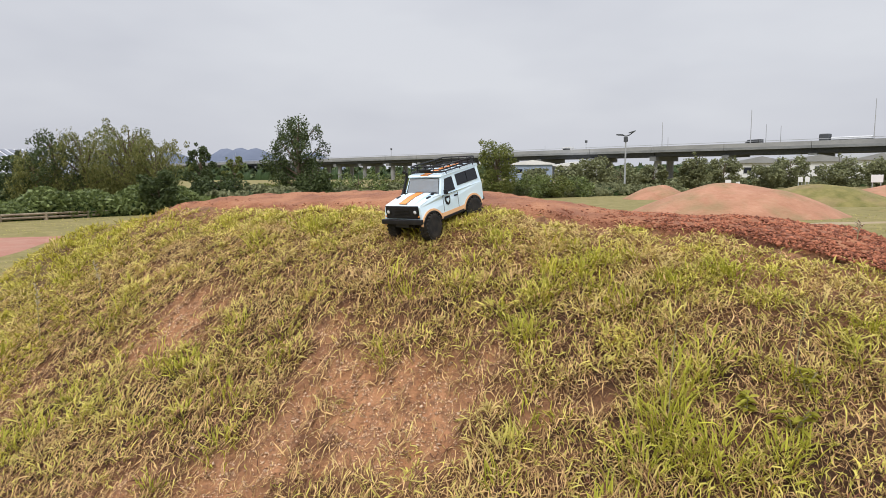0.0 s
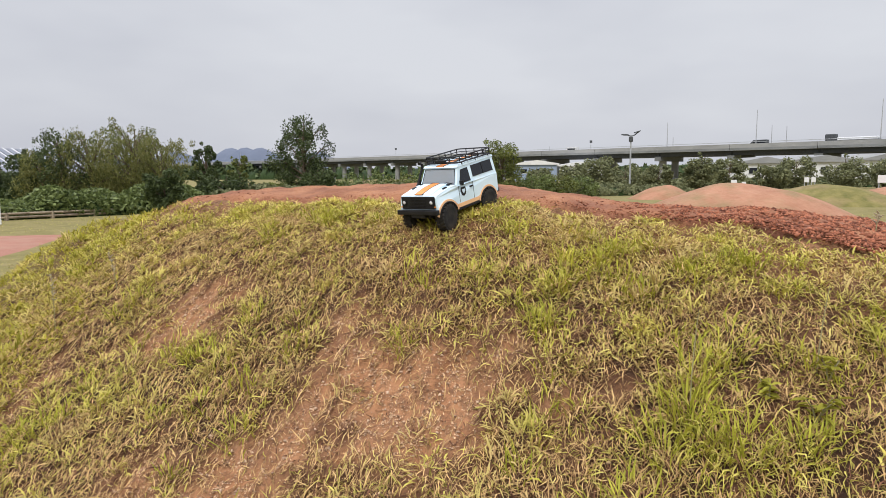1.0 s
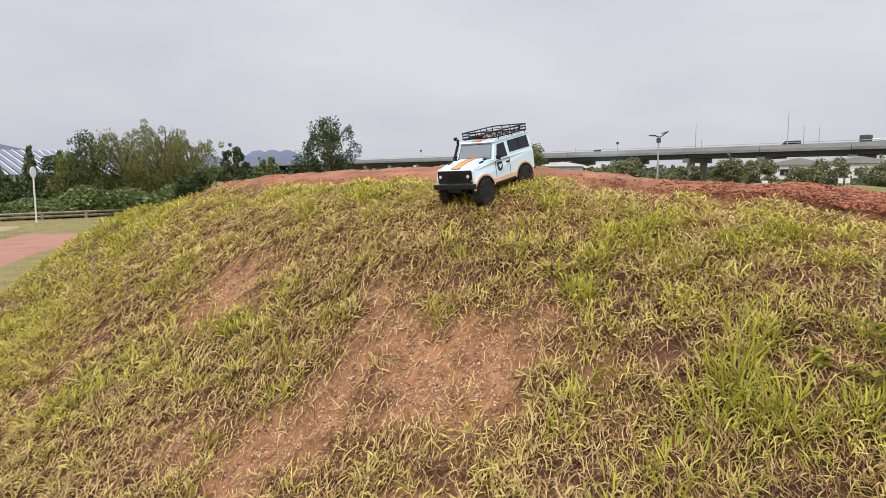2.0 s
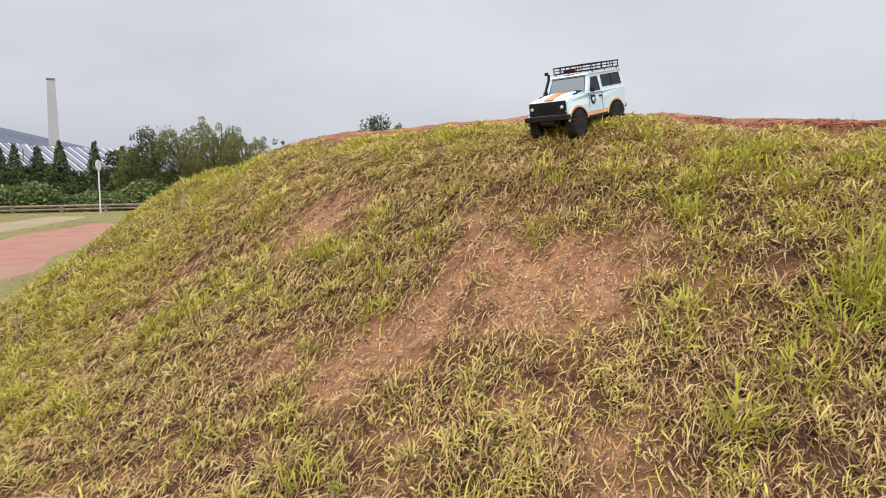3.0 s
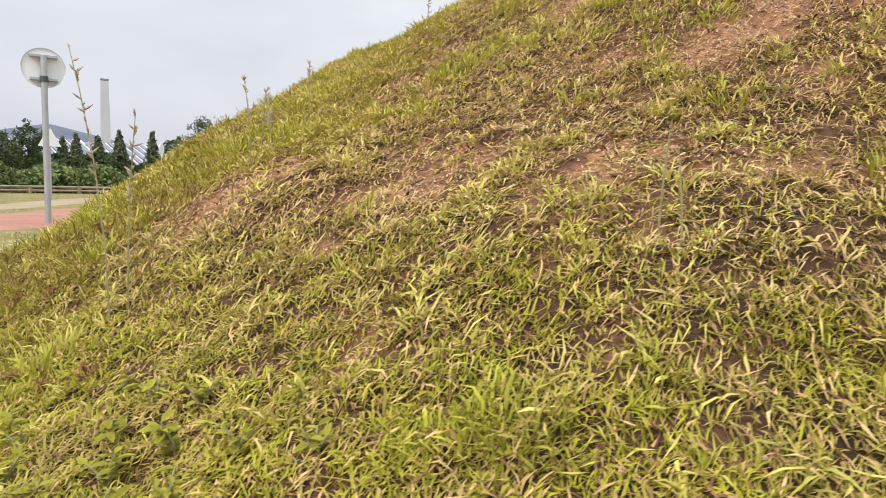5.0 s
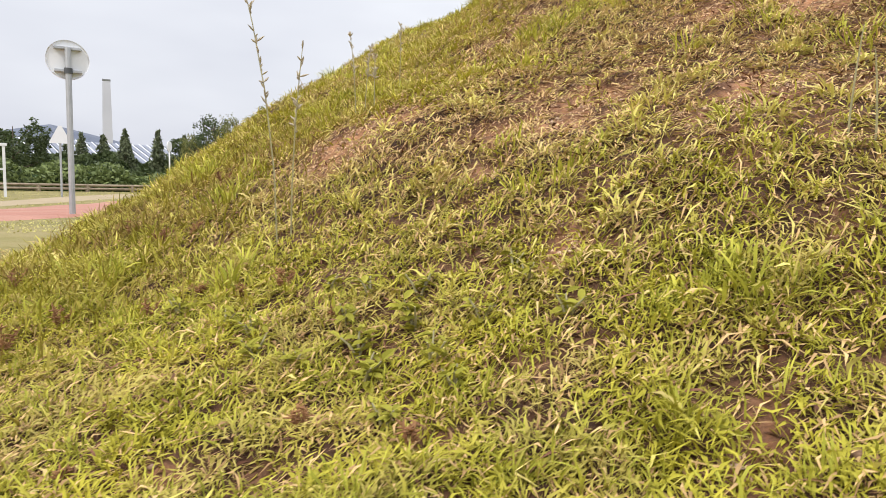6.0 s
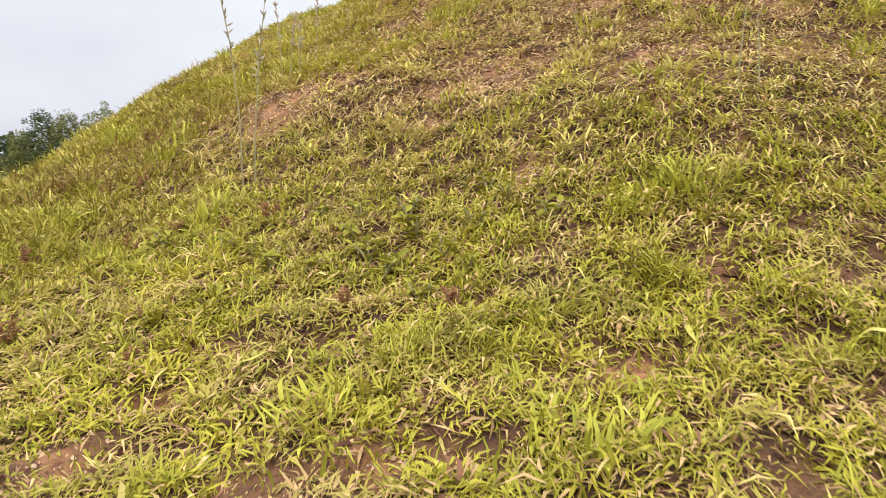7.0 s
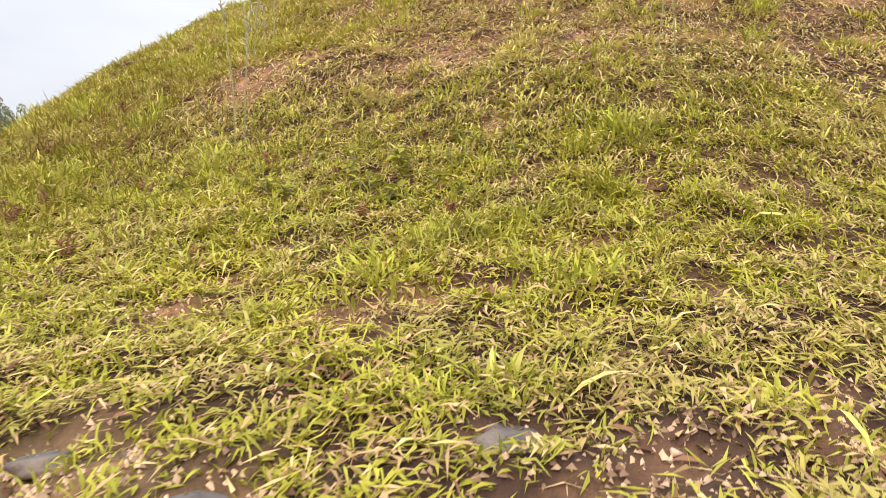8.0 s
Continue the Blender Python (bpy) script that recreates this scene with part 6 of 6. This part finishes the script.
for s, side, tall, arm in ((86, 6, 9.2, False), (84, -6, 8.5, False), (111.2, 6, 8.8, False), (109, -6, 5.5, False), (112.5, -6, 6.0, False), (134, 6, 7.2, False), (139, -6, 4.0, False),
                           (158, 6, 3.4, True), (183, -6, 3.0, False), (196, 6, 3.2, False), (251, 6, 4.0, True), (310, 6, 5, False), (395, 6, 6, False), (425, -6, 6, False)):
    mast(s, side, tall, arm)


def truck(s):
    p = VA + VD * s
    ang = math.degrees(math.atan2(VD.y, VD.x))
    ob = thing("truck", pose(p.x, p.y, VZ(s) + 0.02, 0, 0, ang) @ Matrix.Scale(0.85, 4), "flat-bed truck with a dark cab driving on the viaduct", "truck")
    part("cab", soften(box(bmesh.new(), 3.6, 6.0, -1.2, 1.2, 0.7, 3.2), 0.25, 2), DARK_STEEL, ob)
    part("windscreen", soften(box(bmesh.new(), 5.85, 6.06, -1.0, 1.0, 1.9, 2.9), 0.05, 1), GLASS, ob)
    part("bed", soften(box(bmesh.new(), -6.5, 3.4, -1.25, 1.25, 1.1, 1.5), 0.05, 1), DARK_STEEL, ob)
    part("load", soften(box(bmesh.new(), -6.2, 3.1, -1.15, 1.15, 1.5, 2.2), 0.08, 1), SIGN_BACK, ob, "pale load on the bed")
    for x in (-5, -3.8, 4.6):
        for y in (-1.05, 1.05):
            part("wheel", lathe(bmesh.new(), [(-0.15, 0.4), (-0.15, 0.5), (0.15, 0.5), (0.15, 0.4)], 16, "y", (x, y, 0.5)), RUBBER, ob)
    return ob


truck(93)


def van(s, mat, label):
    p = VA + VD * s - VN * 2
    ang = math.degrees(math.atan2(VD.y, VD.x))
    ob = thing("van", pose(p.x, p.y, VZ(s) + 0.02, 0, 0, ang), label, "van")
    bm = prism(bmesh.new(), [(-2.3, 0.45), (2.4, 0.45), (2.4, 1.1), (1.6, 1.3), (0.9, 2.1), (-2.2, 2.15)], -0.9, 0.9)
    part("body", soften(bm, 0.1, 2), mat, ob)
    for y in (-0.92, 0.92):
        part("window", box(bmesh.new(), -1.9, 0.9, y - 0.01, y + 0.01, 1.3, 1.85, 0), GLASS, ob)
    for x in (-1.5, 1.5):
        for y in (-0.85, 0.85):
            part("wheel", lathe(bmesh.new(), [(-0.1, 0.3), (-0.1, 0.34), (0.1, 0.34), (0.1, 0.3)], 14, "y", (x, y, 0.34)), RUBBER, ob)
    return ob


van(114, DARK_STEEL, "small dark van driving on the viaduct")
van(171, WHITE_PAINT, "small white van driving on the viaduct")


# ---- far buildings ----
def shed(x, y, w, dp, h, turn, wall, roof, label):
    z0 = gz(x, y)
    ob = thing("shed", pose(x, y, z0, 0, 0, turn), label, "building", "far sheds")
    part("wall", soften(box(bmesh.new(), -w / 2, w / 2, -dp / 2, dp / 2, -0.3, h), 0.05, 1), wall, ob)
    part("roof", prism(bmesh.new(), [(-w / 2 - 0.6, h), (w / 2 + 0.6, h), (w / 2 + 0.6, h + 0.35), (0, h + 1.3), (-w / 2 - 0.6, h + 0.35)], -dp / 2 - 0.5, dp / 2 + 0.5), roof, ob)
    for k in range(int(w / 4)):
        xx = -w / 2 + 2 + 4 * k
        wd = part("window", box(bmesh.new(), xx - 0.8, xx + 0.8, -dp / 2 - 0.03, -dp / 2 + 0.02, h * 0.5, h * 0.5 + 1.1), GLASS, ob)
        part("sill", box(bmesh.new(), xx - 0.95, xx + 0.95, -dp / 2 - 0.1, -dp / 2 - 0.03, h * 0.5 - 0.1, h * 0.5), roof, wd)
    return ob


shed(21.0, 185, 11, 10, 4.6, 0, BLUE_WALL, WHITE_PAINT, "low blue-walled shed with a white roof")
shed(34.0, 190, 12, 10, 4.2, 0, WHITE_PAINT, WHITE_PAINT, "low white shed beyond the scrub")
shed(58.0, 130, 9, 8, 3.8, 5, WHITE_PAINT, CONCRETE_PALE, "white building half hidden by trees")
shed(68.0, 128, 12, 8, 4.0, 5, WHITE_PAINT, CONCRETE_PALE, "white building half hidden by trees")
shed(78.0, 126, 8, 8, 4.2, 5, WHITE_PAINT, CONCRETE_PALE, "white building half hidden by trees")


# ---- solar field on a slope ----
def solar_field(x, y, w, depth, low, high, turn, rows, seed):
    """A tilted hillside with long bright-framed panel rows running down it."""
    ob = thing("solar_field", pose(x, y, -0.5, 0, 0, turn), "long rows of dark solar panels with pale frames on a slope", "solar panels", "solar fields")
    tilt = math.atan2(high - low, depth)
    part("slope", prism(bmesh.new(), [(-w / 2, 0), (w / 2, 0), (w / 2, 0.5), (-w / 2, 0.5)], 0, 0.4), TIMBER, ob)
    for i in range(rows):
        xx = -w / 2 + w * (i + 0.5) / rows
        m = Matrix.Translation((xx, 0, low)) @ Matrix.Rotation(tilt, 4, "X")
        r = depth / math.cos(tilt)
        pn = part("panel", box(bmesh.new(), -w / rows * 0.30, w / rows * 0.30, 0, r, 0, 0.12, 0, m), PANEL_BLUE, ob, "dark blue panel row")
        part("frame", box(bmesh.new(), w / rows * 0.30, w / rows * 0.40, 0, r, 0.0, 0.25, 0, m), SIGN_BACK, pn)
        part("leg", box(bmesh.new(), xx - 0.15, xx + 0.15, 0.2, 0.5, 0, low + 0.3), STEEL_GREY, ob)
        part("leg", box(bmesh.new(), xx - 0.15, xx + 0.15, depth - 0.5, depth - 0.2, 0, high), STEEL_GREY, ob)
    return ob


solar_field(-98, 150, 40, 26, 3.0, 9.5, 52, 20, 1)
solar_field(-128, 134, 36, 26, 3.0, 10.5, 56, 18, 2)


# ---- pylon and hills ----
px_, py_ = -480.9, 600.0
pyl = thing("bridge_pylon", pose(px_, py_, 0, 0, 0, 39), "tall concrete bridge pylon, coloured pale and bluish for haze", "pylon")
bm = bmesh.new()
vsz = [(0, 2.8), (22, 3.0), (34, 4.8), (60, 4.4), (90, 3.8), (97.5, 3.6)]
rings = [[bm.verts.new((sx_ * w, sy_ * w * 0.8, z)) for sx_, sy_ in ((-1, -1), (1, -1), (1, 1), (-1, 1))] for z, w in vsz]
for p, q in zip(rings, rings[1:]):
    for i in range(4):
        bm.faces.new((p[i], p[(i + 1) % 4], q[(i + 1) % 4], q[i]))
bm.faces.new(rings[0])
bm.faces.new(rings[-1][::-1])
part("tower", soften(bm, 0.4, 1, 40), PYLON, pyl)
part("cap", soften(box(bmesh.new(), -3.9, 3.9, -3.2, 3.2, 96.5, 98.5), 0.3, 1), CONCRETE, pyl)


def hill(name, ax, ay, bx, by, peaks, mat, label, seed):
    """A far ridge between two places; peaks: (share along, height, share wide)."""
    n, m_ = 90, 9
    rng = np.random.RandomState(seed)
    s = np.linspace(0, 1, n)
    h = np.full(n, 0.0)
    for c, t, w in peaks:
        h = np.maximum(h, t * np.clip(1 - np.abs(s - c) / (2.2 * w), 0, 1) ** 0.8)
    h = h + 1.2 * np.cumsum(rng.normal(0, 0.25, n)) * (h / (h.max() + 1e-6)) * 0.5
    d = np.array([bx - ax, by - ay]) / np.hypot(bx - ax, by - ay)
    nr = np.array([-d[1], d[0]])
    prof = np.linspace(-1, 1, m_)
    vs = [(ax + (bx - ax) * a + nr[0] * p * 150, ay + (by - ay) * a + nr[1] * p * 150, hh * (1 - p * p) ** 0.9 - 3) for a, hh in zip(s, h) for p in prof]
    i = (np.arange(n - 1)[:, None] * m_ + np.arange(m_ - 1)).ravel()
    ob = tri_mesh(name, np.array(vs), np.concatenate([np.stack([i, i + m_, i + m_ + 1], 1), np.stack([i, i + m_ + 1, i + 1], 1)]), mat)
    ob.data.polygons.foreach_set("use_smooth", [True] * len(ob.data.polygons))
    return tagged(ob, label, "hill", kind="structure")


hill("backdrop", -620, 1000, 60, 1050, [(0.26, 45, 0.05), (0.385, 51, 0.04), (0.417, 51, 0.05), (0.45, 50, 0.06), (0.58, 45, 0.05), (0.1, 40, 0.08), (0.8, 18, 0.1)], HILL, "hills on the horizon, coloured blue for haze", 71)
hill("backdrop", -1100, 560, -560, 860, [(0.72, 70, 0.19), (0.5, 68, 0.15), (0.2, 74, 0.2)], HILL_NEAR, "wooded hill behind the pylon, coloured grey for haze", 72)
vine_bank("hedge", (-31.0, 34.5), (-13.8, 37.5), 2.5, 1.7, 13, 4500, "dense dark scrub between the willows", LEAF_DARK, 0.13)
vine_bank("hedge", (-19.0, 47.0), (-6.0, 53.0), 2.5, 1.1, 15, 2500, "low green scrub in front of the far shed", LEAF_MID, 0.15)
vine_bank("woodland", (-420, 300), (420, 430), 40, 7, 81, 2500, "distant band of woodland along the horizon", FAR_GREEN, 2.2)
